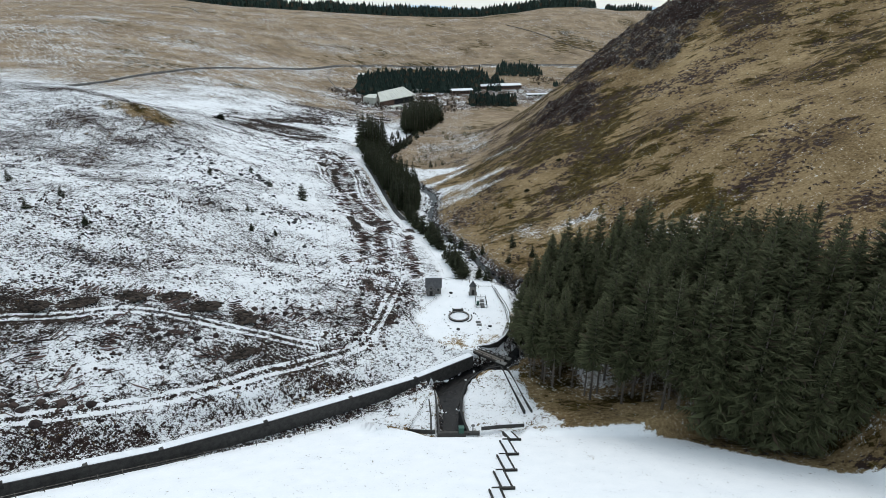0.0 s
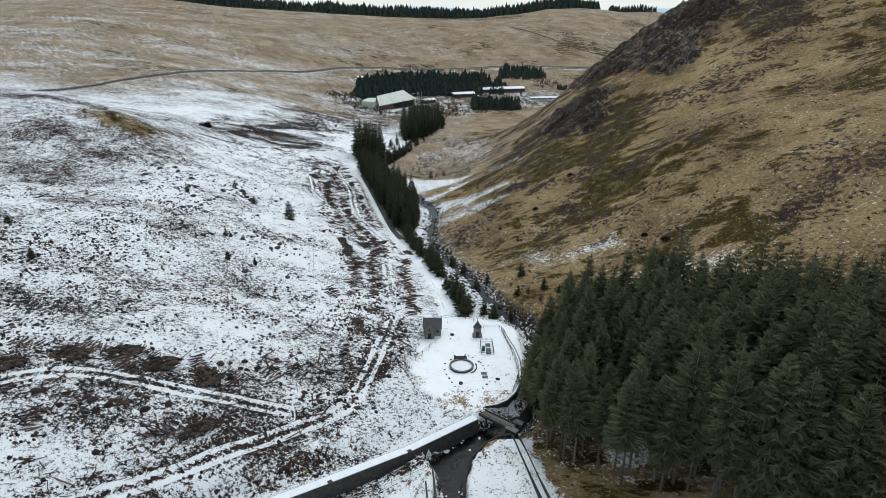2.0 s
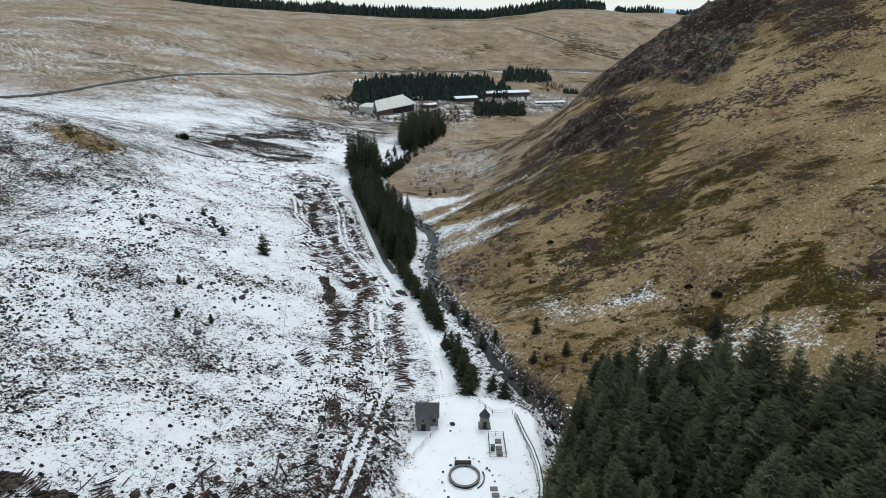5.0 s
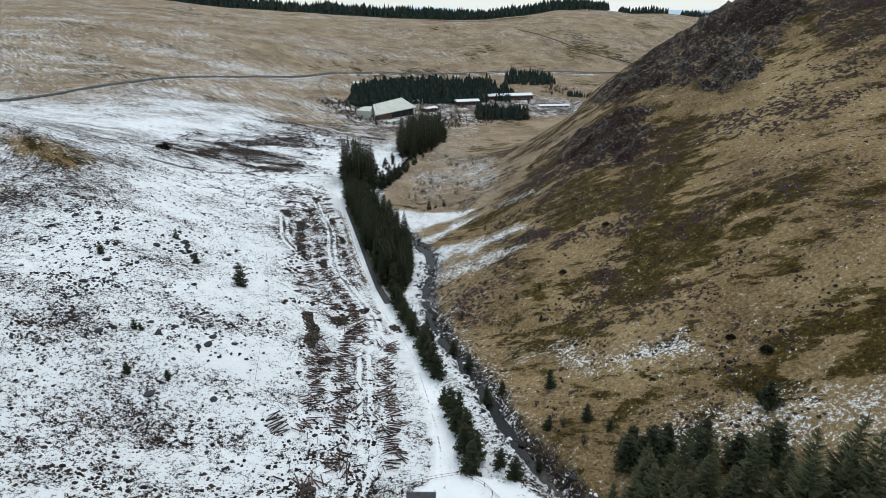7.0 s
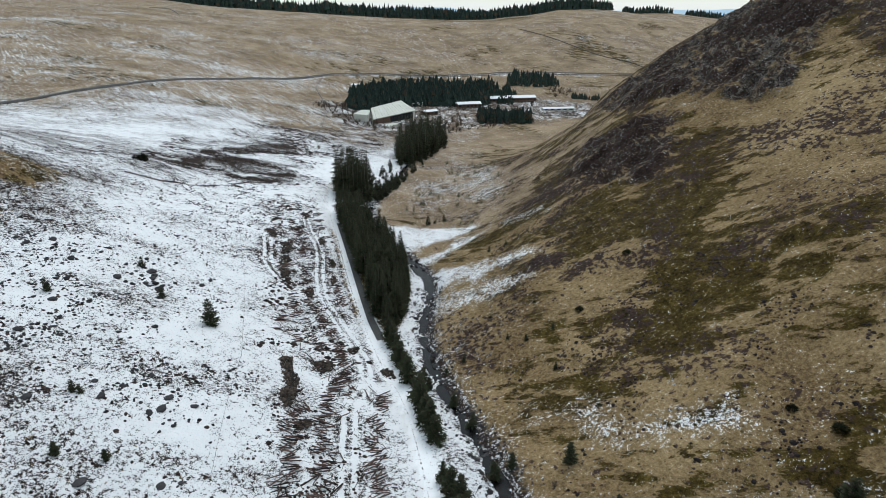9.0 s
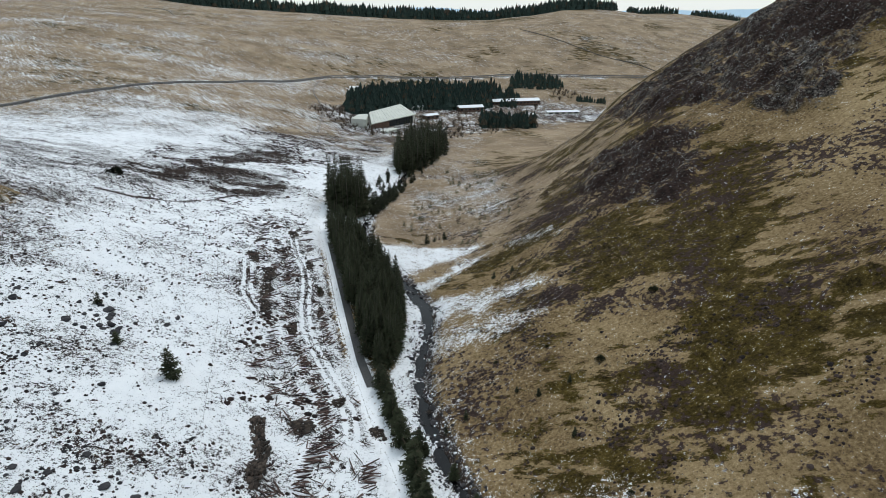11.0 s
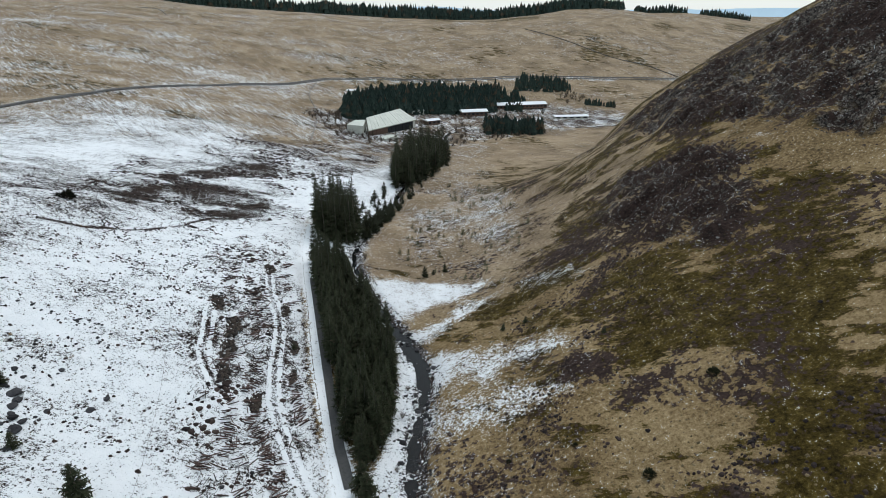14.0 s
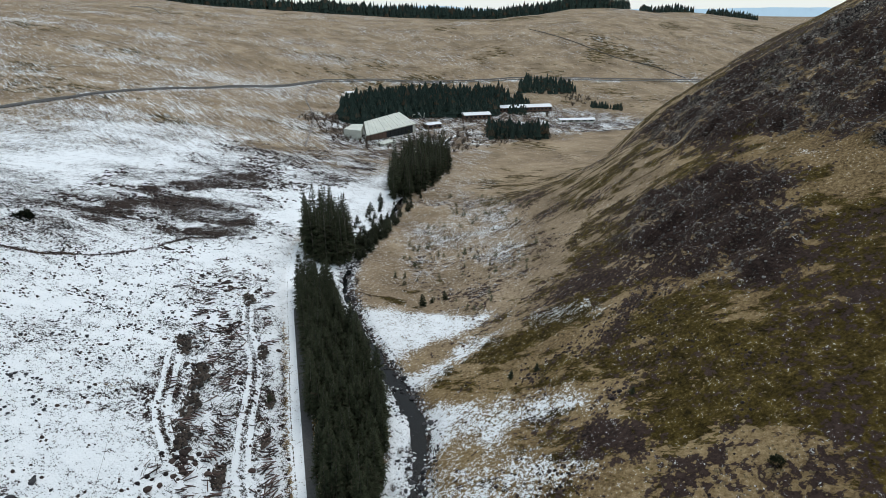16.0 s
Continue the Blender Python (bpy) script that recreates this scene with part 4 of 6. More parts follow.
for (x, y), e in zip(spots, inner):
    if 32 < x < 40 and 112 < y < 127 and rng.random() < 0.85:
        continue
    kind = FOREST_EDGE if e > -5 and x > 46 and rng.random() < 0.6 else FOREST_BARE if x < 48 and y < 135 else FOREST
    size = rng.uniform(0.84, 1.14) * float(np.interp(x, (20, 28, 40, 60), (0.80, 0.88, 1.06, 1.12)))
    conifer(rng.choice(kind), float(x), float(y), size, "tall dark green spruce in the dense plantation beside the dam", "plantation spruces", wide=rng.uniform(.82, 1.22))


def stand(name, spots, kinds, lo, hi, label, wide=1.0, seed=1, category="woodland"):
    """A stand of spruces past counting, joined in one mesh."""
    rng = random.Random(seed)
    data = []
    for t, c in kinds:
        both = []
        for me in (t, c):
            both.append((np.array([v.co for v in me.vertices]), [tuple(p.vertices) for p in me.polygons]))
        data.append(both)
    tips = [np.array([a.value for a in c.attributes["tip"].data]) for t, c in kinds]
    vs, fs, mats, tip_values, o = [], [], [], [], 0
    for x, y in spots:
        s, a = rng.uniform(lo, hi), rng.uniform(0, 6.28)
        z = height(x, y) - .15
        which = rng.randrange(len(data))
        for k, (v, f) in enumerate(data[which]):
            tip_values.append(tips[which] if k else np.zeros(len(v)))
            w = s * wide
            vs.append(np.stack([x + w * (v[:, 0] * math.cos(a) - v[:, 1] * math.sin(a)), y + w * (v[:, 0] * math.sin(a) + v[:, 1] * math.cos(a)), z + v[:, 2] * s], 1))
            fs += [tuple(i + o for i in q) for q in f]
            mats += [k] * len(f)
            o += len(v)
    me = mesh_of(name, np.concatenate(vs), fs, BARK)
    me.materials.append(kinds[0][1].materials[0])
    me.attributes.new("tip", 'FLOAT', 'POINT').data.foreach_set("value", np.concatenate(tip_values).astype(np.float32))
    me.polygons.foreach_set("material_index", mats)
    return tagged(new(name, me), label, category, kind="stuff")


wood = scatter(STREAM_WOOD, 3.4, 8, 0.4)
for x, y in wood[wood[:, 1] < 318]:
    k = 0.80 if y < 285 else 1.0
    conifer(rng.choice(ROW_TREE), float(x), float(y), k * rng.uniform(0.72, 1.08), "dark green spruce in the strip between track and stream", "streamside spruces", wide=rng.uniform(.9, 1.15))
stand("streamside_spruces", wood[wood[:, 1] >= 318], ROW_TREE, .75, 1.1, "dense strip of dark spruces between track and stream", 1.05, 6)
UPPER_WOOD = [(-60, 428), (-46, 424), (-42, 440), (-44, 462), (-56, 470), (-66, 452)]
stand("bend_spruces", scatter(UPPER_WOOD, 4.4, 9), SPIRE, 1.4, 2.2, "clump of tall dark spruces at the bend of the stream", 1.1, 2)
LOWER_WOOD = [(-37, 545), (-24, 552), (-10, 596), (0, 645), (-8, 690), (-24, 690), (-36, 640), (-43, 580)]
stand("clump_spruces", scatter(LOWER_WOOD, 6.2, 10), SPIRE, 1.0, 2.2, "clump of tall dark spruces above the buildings", 1.2, 3)
for x, y, s in ((6.3, 178.5, 1.25), (7.6, 182, 1.1), (5.4, 184.5, 1.3), (5.8, 189, 1.35), (3.9, 192.5, 1.2), (4.3, 196.5, 1.45), (2.4, 200, 1.3), (0.8, 204.5, 0.9),
                (-1.3, 218.5, 1.3), (-2.2, 223, 1.5), (-3.2, 228, 1.3), (-4.6, 233, 1.55), (-5.2, 239, 1.35), (-4.6, 244.5, 1.2), (-8.6, 247, 1.5), (-9.8, 252, 1.3), (-11.6, 257, 1.45),
                (-13, 263, 1.3), (-14.6, 269, 1.5), (-16.5, 273, 1.4)):
    conifer(rng.choice(YOUNG), x, y, s * 1.15, "bushy young spruce on the snowy bank beside the track", "trackside young spruces", wide=1.25)
for x, y, s in ((14.6, 176, 1.1), (12.2, 180, .9), (11.2, 206.5, 1.0), (15, 208.5, .8), (25.8, 205.5, 1.05), (23, 190, .75), (30.9, 190.3, .85), (20.3, 182.5, .6), (34.8, 186, .6),
                (35.2, 175.5, 1.1), (39.3, 176, 1.25), (43, 178, .9), (62.3, 181.5, .85), (28.6, 239, .45), (49.8, 178, .7), (37, 179.5, .9), (47, 172, 1.2), (52, 170, 1.1), (57, 169, 1.3),
                (6.2, 254.7, .55), (1.5, 252, .45), (23.1, 254, .45), (30.3, 255, .4), (-8.5, 392, 1.0), (-0.4, 396, .75), (-5, 394, .5), (24.3, 330, .5), (18.1, 332, .55), (40.5, 305, .4),
                (-3, 243.5, 0.8), (3.5, 236, 0.9), (7.5, 226, 0.9), (18.5, 258, .35)):
    near_wood = x > 34 and y < 182
    conifer(rng.choice(YOUNG), x, y, s * (1.3 if near_wood else 1), "young self-sown spruce on the grassy stream slope", "self-sown spruces", wide=1.65 if near_wood else 1.15)
for x, y, s in ((-62.5, 253.5, 1.6), (-98.9, 245.7, .8), (-79, 262, .75), (-72.4, 210, .6), (-66.4, 194, .6), (-58.9, 195.5, .5), (-92.5, 279, .7), (-66.8, 194.6, .5), (-104.5, 164.3, .6),
                (-120.3, 179.7, .7), (-71, 210, .45), (-121.5, 164.6, .7), (-105.3, 165, .5), (-139, 184.4, .8), (-43.5, 324, .5)):
    conifer(rng.choice(YOUNG), x, y, s, "small wind-shaped spruce standing in the snow slope", "snow slope saplings", wide=1.3)
SAPLINGS = [(0, 385), (14, 372), (30, 390), (40, 440), (44, 500), (30, 560), (0, 560), (-14, 470), (-24, 430)]
SEEDLING = [conifer_meshes(5, 1.4, 0.03, 91 + k, 9, 6, 2) for k in range(2)]
stand("slope_saplings", [(x + rng.uniform(-3, 3), y + rng.uniform(-3, 3)) for x, y in scatter(SAPLINGS, 7.0, 12) if rng.random() < .4 for k in range(rng.choice((1, 1, 2, 3)))], SEEDLING, .25, .7, "many small spruce saplings on the straw-coloured slope", 1.3, 4, "saplings")


BEND_SCRUB = [(-46, 436), (-38, 436), (-33, 470), (-26, 505), (-34, 508), (-44, 475)]
stand("bend_scrub", scatter(BEND_SCRUB, 4.6, 15), YOUNG, .6, 1.6, "dark scrubby young spruces at the bend of the stream", 1.4, 8, "saplings")
STREAM_SCRUB = [(-50, 470), (-34, 470), (-24, 515), (-14, 566), (4, 640), (-6, 655), (-24, 600), (-34, 566), (-46, 520)]
stand("stream_scrub", scatter(STREAM_SCRUB, 8.0, 14), YOUNG, .5, 1.3, "scattered young spruces along the lower stream", 1.3, 7, "saplings")


def bare_shrub_meshes(seed, tall=2.6):
    rng = random.Random(seed)
    v, f = [], []
    for k in range(26):
        az, r = rng.uniform(0, 6.28), tall * rng.uniform(.15, .55)
        knee = Vector((r * .45 * math.cos(az), r * .45 * math.sin(az), tall * rng.uniform(.3, .5)))
        tube(v, f, (0, 0, -.1), knee, .035, .02, 3)
        for j in range(4):
            e = knee + Vector((rng.uniform(-.35, .35), rng.uniform(-.35, .35), rng.uniform(.2, .6))) * tall * .8
            tube(v, f, knee, e, .018, .006, 3)
    return mesh_of("branchwork", v, f, TWIGS)


def leafy_bush_meshes(seed, mat, r=1.0):
    """A low dense evergreen bush of many small sprays."""
    rng = random.Random(seed)
    v, f = [], []
    for k in range(800):
        d = Vector((rng.gauss(0, 1), rng.gauss(0, 1), abs(rng.gauss(0, .8)))).normalized()
        c = d * r * rng.uniform(.55, 1.0) * (1 + .2 * math.sin(5 * d.x + 3 * d.y))
        c.z *= .75
        a, b = d.cross(Vector((rng.random(), rng.random(), rng.random()))).normalized(), d
        s = r * rng.uniform(.12, .26)
        o = len(v)
        v += [c - a * s * .5, c + a * s * .5, c + b * s + Vector((0, 0, s * .3))]
        f.append((o, o + 1, o + 2))
    return mesh_of("foliage", v, f, mat)


BUSH = [leafy_bush_meshes(3, NEEDLES_ROW), leafy_bush_meshes(1, NEEDLES), leafy_bush_meshes(2, NEEDLES)]
BARE = [bare_shrub_meshes(k) for k in (1, 2)]
for k, (x, y, s) in enumerate(((-146, 391.5, 3.6), (55, 276.6, 1.3), (38, 258.6, 1.2), (63.9, 201.7, 1.0), (67.6, 194, 1.3), (62.7, 183, 1.6), (27.5, 271, .6), (14.7, 273.4, .6), (34.5, 219, .7))):
    root = new("evergreen_bush")
    root.matrix_basis = Matrix.Translation((x, y, height(x, y) - .1)) @ Matrix.Diagonal((s, s, s, 1))
    tagged(root, "rounded dark evergreen bush on the open slope", "bush", "open slope bushes")
    piece("foliage", BUSH[0 if k == 0 else 1 + k % 2], root)
for k, (x, y, s) in enumerate(((12, 180, .9), (16, 177, 1), (9.5, 205, .8), (18, 196, .8), (-3, 262, .8), (3, 248, .7), (-9.5, 280, .8), (-10, 300, .9), (-9.5, 312, .8), (-28, 372, 1.1), (-35, 410, 1.3),
                               (-44, 480, 1.5), (-36, 500, 1.4), (-30, 530, 1.6), (-20, 575, 1.5), (26, 190, 1), (29, 184, 1.1), (22, 200, .7), (-97, 560, 1.5), (-70, 690, 2.5), (-100, 700, 2.5), (-20, 720, 2.5),
                               (10, 735, 2.5), (-115, 790, 3), (20, 840, 3), (110, 900, 3), (150, 960, 3), (-30, 800, 2.4), (-8, 780, 2.4), (12, 800, 2.6))):
    root = new("bare_shrub")
    root.matrix_basis = Matrix.Translation((x, y, height(x, y) - .1)) @ Matrix.Rotation(k, 4, 'Z') @ Matrix.Diagonal((s * 1.2, s * 1.2, s, 1))
    tagged(root, "leafless brown shrub with fine twigs", "shrub", "bare shrubs")
    piece("branchwork", BARE[k % 2], root)


def far_wood(name, poly, gap, tall, seed, label, spread=0.34, tiers=6, sides=8, margin=0.0):
    """Many far-off spruces in one mesh: each a stack of ragged skirts."""
    rng = random.Random(seed)
    v, f, tip = [], [], []
    for x, y in scatter(poly, gap, seed, margin):
        z, h = height(x, y) - .5, tall * rng.uniform(.62, 1.18) * (1 + .34 * float(wave(x, y, 34.0, 71)))
        full = rng.uniform(.8, 1.3)
        for t in range(tiers):
            z0, z1 = h * (0.05 + 0.88 * t / tiers), h * min(1.0, 0.26 + 0.98 * (t + 0.9) / tiers)
            r = spread * h * (1 - t / tiers) ** .75 * rng.uniform(.8, 1.2) * 0.62 * full + .3
            o, turn = len(v), rng.uniform(0, 6.28)
            for k in range(sides):
                q = r * (rng.uniform(.95, 1.3) if k % 2 else rng.uniform(.45, .75))
                v.append((x + q * math.cos(turn + 6.283 * k / sides), y + q * math.sin(turn + 6.283 * k / sides), z + z0 + rng.uniform(-.06, .03) * h))
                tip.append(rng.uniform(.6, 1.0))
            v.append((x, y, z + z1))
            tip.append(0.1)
            f += [(o + k, o + (k + 1) % sides, o + sides) for k in range(sides)]
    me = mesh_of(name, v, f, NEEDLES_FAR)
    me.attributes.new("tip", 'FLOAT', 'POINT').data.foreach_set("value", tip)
    return tagged(new(name, me), label, "woodland", kind="stuff")


far_wood("spruce_block", [(-108, 786), (-90, 780), (-70, 806), (-40, 846), (0, 862), (48, 888), (72, 945), (46, 980), (-36, 960), (-92, 895), (-113, 835)], 6.0, 19, 21, "dense dark spruce block behind the pale hall", spread=.42, tiers=7)
far_wood("spruce_belt", [(34, 764), (90, 772), (98, 796), (64, 810), (36, 796)], 5.5, 17, 22, "dark spruce belt beside the low buildings")
far_wood("roadside_spruces", [(86, 1000), (132, 1003), (168, 1012), (150, 1042), (92, 1045)], 6, 13, 23, "dark spruces below the moor road")
far_wood("spruce_hedge", [(168, 955), (208, 945), (212, 952), (172, 964)], 4, 8, 24, "short row of dark spruces on the valley floor")
far_wood("spruce_slope_belt", [(66, 905), (84, 900), (96, 960), (84, 985), (74, 960)], 5, 10, 25, "dark spruces running down the slope")
SKYLINE = [(-640, 1420), (-480, 1395), (-330, 1440), (-150, 1500), (60, 1540), (200, 1560), (370, 1590), (390, 1640), (200, 1640), (50, 1620), (-150, 1590), (-350, 1530), (-500, 1480), (-650, 1480)]
far_wood("skyline_forest", SKYLINE, 7.5, 23, 26, "dark conifer forest along the skyline of the moor", tiers=3, sides=6)
far_wood("skyline_copse", [(420, 1640), (470, 1650), (540, 1655), (545, 1690), (425, 1690)], 8, 15, 27, "dark conifer copse on the far skyline", tiers=3, sides=6)
far_wood("far_skyline_wood", [(590, 1700), (660, 1720), (735, 1760), (730, 1790), (600, 1740)], 9, 15, 28, "dark conifer wood running down behind the skyline", tiers=3, sides=6)


def far_scrub(name, poly, gap, seed, label, lo, hi):
    """Leafless trees and scrub round the buildings, past counting."""
    rng = random.Random(seed)
    v, f = [], []
    for x, y in scatter(poly, gap, seed):
        if rng.random() < .35:
            continue
        s, z = rng.uniform(lo, hi), height(x, y) - .2
        for k in range(16):
            az, r = rng.uniform(0, 6.28), s * rng.uniform(.1, .5)
            tube(v, f, (x, y, z), (x + r * math.cos(az), y + r * math.sin(az), z + s * rng.uniform(.5, 1.0)), .03 * s, .012 * s, 3)
    return tagged(new(name, mesh_of(name, v, f, TWIGS)), label, "scrub", kind="stuff")


far_scrub("valley_scrub", [(-40, 690), (10, 700), (60, 745), (110, 800), (60, 830), (20, 800), (-20, 770), (-45, 730)], 7, 31, "leafless brown scrub and trees round the buildings", 2.5, 5.5)
far_scrub("hall_scrub", [(-150, 770), (-125, 735), (-95, 705), (-60, 690), (-50, 700), (-85, 735), (-112, 790), (-135, 810)], 6, 32, "leafless brown scrub beside the pale hall", 2.5, 6)
far_scrub("moor_scrub", [(140, 985), (170, 965), (190, 985), (160, 1015)], 5, 33, "leafless brown scrub below the moor road", 3, 6)


# ---- water ----


def build_water():
    line = [(p[0], p[1], z) for p, z in zip(STREAM_FINE, WATER_Z)]
    v, f = [], []
    for i, p in enumerate(line):
        a, b = line[max(i - 1, 0)], line[min(i + 1, len(line) - 1)]
        l = math.hypot(b[0] - a[0], b[1] - a[1])
        nx, ny = -(b[1] - a[1]) / l, (b[0] - a[0]) / l
        v += [(p[0] + nx * o, p[1] + ny * o, p[2]) for o in (-3.4, -1.2, 1.2, 3.4)]
        if i:
            q = (i - 1) * 4
            f += [(q + k, q + k + 1, q + k + 5, q + k + 4) for k in range(3)]
    tagged(new("stream_water", mesh_of("stream_water", v, f, WATER, False)), "narrow dark moorland stream between snowy banks", "stream", kind="structure")
    bm = bmesh.new()
    bm.faces.new([bm.verts.new((x, y, CHANNEL_Z)) for x, y in CHANNEL])
    me = bpy.data.meshes.new("channel_water")
    bm.to_mesh(me)
    bm.free()
    me.materials.append(WATER)
    tagged(new("channel_water", me), "still dark water in the stilling channel", "water", kind="structure")


build_water()

# ---- spillway wall and stilling channel ----


def wall_along(name, line, thick, tall, label, mat=MASONRY, coping=True, cap=SNOW, buttress=0.0, category="wall", back=0.0):
    root = new(name)
    tagged(root, label, category, kind="structure")
    fine = points(line, 2.0)
    t = thick / 2
    b = max(t, back)
    piece("masonry", mesh_of("masonry", *ribbon(fine, [(-t, 0), (-t - .17, -tall), (b + .1, -tall), (b, 0)]), mat), root)
    if coping:
        piece("coping", mesh_of("coping", *ribbon(fine, [(-t - .08, .003), (b + .08, .003), (b + .08, .17), (-t - .08, .17)]), mat), root)
        piece("snow_cap", mesh_of("snow_cap", *ribbon(fine, [(-t * .5, .173), (b + .02, .173), (b - .1, .27), (-t * .25, .27)]), cap), root)
    if buttress:
        me = mesh_of("pilaster", [(sx * .45, sy * .38, z) for z in (-tall, .34) for sx in (-1, 1) for sy in (-1, 1)], [(0, 1, 3, 2), (4, 6, 7, 5), (0, 4, 5, 1), (2, 3, 7, 6), (0, 2, 6, 4), (1, 5, 7, 3)], mat)
        marks = points(line, buttress)
        for a, b in zip(marks, marks[1:]):
            piece("pilaster", me, root, m=Matrix.Translation(a) @ Matrix.Rotation(math.atan2(b[1] - a[1], b[0] - a[0]), 4, 'Z'))
    return root


wall_along("spillway_wall", [(x, y, z) for x, y, z in SPILL_WALL], 0.7, 3.7, "long dark masonry spillway wall with snow on its coping", buttress=11.0, back=1.7)
wall_along("channel_wall_west", [(-0.8, 99.5, 18.5), (-1.1, 107, 18.2), (-1.6, 112, 18), (-2, 115.5, 17.9)], 0.35, 4.2, "low dark channel wall beside the snowy yard", coping=False)
wall_along("channel_wall_inner", [(-2.4, 99.8, 18.3), (-2.7, 107, 18.1), (-3.2, 112, 17.9)], 0.3, 0.7, "low dark kerb wall beside the channel", coping=False)
wall_along("channel_wall_east", [(5.4, 99.5, 18.6), (4.5, 103.4, 18.4), (3.9, 108, 18.2), (4.2, 113, 18.1), (5.6, 118.3, 18), (8.4, 122.2, 17.9), (11.2, 124.6, 17.8), (14.2, 125.6, 17.7)], 0.5, 4.2, "curved dark channel wall with snow behind it", coping=False)
wall_along("channel_end_wall", [(-1.2, 99.6, 18.6), (7.6, 99.9, 18.6)], 0.6, 4.3, "dark end wall of the stilling channel below the dam", coping=False)
wall_along("yard_kerb", [(-7.2, 99.7, 19.4), (-1.6, 99.4, 19.3)], 0.16, 0.8, "thin dark kerb at the foot of the dam", coping=False)
wall_along("yard_kerb_east", [(8, 100.6, 19.2), (12, 101.2, 19.2), (17, 101.4, 19.4)], 0.16, 0.7, "thin dark kerb at the foot of the dam", coping=False)
wall_along("drain_wall", [(14.4, 125.2, 17.9), (15.4, 119.7, 18), (16.6, 113.2, 18.2), (17.8, 106.6, 18.8)], 0.3, 1.5, "dark stone drain edge beside the plantation", coping=False)
wall_along("drain_wall_outer", [(16.0, 124.8, 17.7), (16.9, 119.7, 17.9), (18.1, 113.2, 18.1), (19.4, 106.6, 18.8)], 0.2, 1.2, "dark stone drain edge beside the plantation", coping=False)
arc = [(9.4, 134.2), (12.0, 134.8), (14.4, 136.4), (16.6, 139.4), (18.2, 143.4), (18.9, 148), (19, 153), (18.4, 158), (17.2, 163), (16.2, 168.6)]
wall_along("terrace_wall", [(x, y, 18.15) for x, y in arc], 0.6, 4.6, "curved dark retaining wall of the snowy terrace", coping=True)


def footbridge():
    root = tagged(new("footbridge"), "dark timber footbridge beams across the spillway junction", "bridge")
    for k, (a, b) in enumerate((((9.0, 133.6), (15.8, 128.6)), ((7.9, 132.2), (14.4, 127.2)))):
        piece("beam", mesh_of("beam", *ribbon([(a[0], a[1], 17.75), (b[0], b[1], 17.55)], [(-.2, -.4), (.2, -.4), (.2, .15), (-.2, .15)]), DARK_TIMBER), root)
        piece("rail", mesh_of("rail", *ribbon([(a[0], a[1], 18.45), (b[0], b[1], 18.25)], [(-.04, -.04), (.04, -.04), (.04, .04), (-.04, .04)]), DARK_TIMBER), root)
        for j in range(4):
            x, y = a[0] + (b[0] - a[0]) * j / 3, a[1] + (b[1] - a[1]) * j / 3
            piece("post", mesh_of("post", *ribbon([(x - .06, y, 17.7), (x + .06, y, 17.7)], [(-.05, 0), (.05, 0), (.05, .75), (-.05, .75)]), DARK_TIMBER), root)
    piece("deck", mesh_of("deck", *ribbon([(8.45, 132.9, 17.7), (15.1, 127.9, 17.5)], [(-.75, -.1), (.75, -.1), (.75, .05), (-.75, .05)]), TIMBER), root)


footbridge()


def pier_block(x, y, z, w, d, h, turn, label):
    root = tagged(new("sluice_block"), label, "sluice")
    root.matrix_basis = pose(x, y, z, 0, 0, turn)
    part("block", box_bm(-w, w, -d, d, -1.5, h, .06), MASONRY, root)
    part("cap", box_bm(-w - .1, w + .1, -d - .1, d + .1, h + .003, h + .18, .04), CONCRETE, root)
    return root


pier_block(14.6, 127.0, 16.6, 1.3, .6, 1.1, -38, "dark masonry sluice block at the stream edge")
pier_block(16.4, 130.2, 16.0, .9, .6, .9, -38, "dark masonry sluice block at the stream edge")


def valve_box():
    root = tagged(new("valve_cabinet"), "green painted metal valve cabinet on the channel end wall", "cabinet")
    root.matrix_basis = pose(3.8, 99.7, 18.6)
    part("body", box_bm(-.55, .55, -.45, .45, 0, 1.25, .04), GREEN_PAINT, root)
    part("lid", box_bm(-.6, .6, -.5, .5, 1.253, 1.33, .02), GREEN_PAINT, root)
    part("door", box_bm(-.45, .45, -.475, -.452, .12, 1.12, .01), GREEN_PAINT, root)
    post = tagged(new("valve_spindle"), "dark steel valve spindle on the channel wall", "valve")
    post.matrix_basis = pose(6.2, 99.9, 18.55)
    v, f = [], []
    tube(v, f, (0, 0, 0), (0, 0, 1.5), .12, .1, 8)
    piece("spindle", mesh_of("spindle", v, f, STEEL), post)
    v, f = [], []
    tube(v, f, (0, 0, 1.5), (0, 0, 1.6), .4, .4, 10)
    piece("handwheel", mesh_of("handwheel", v, f, STEEL), post)


valve_box()

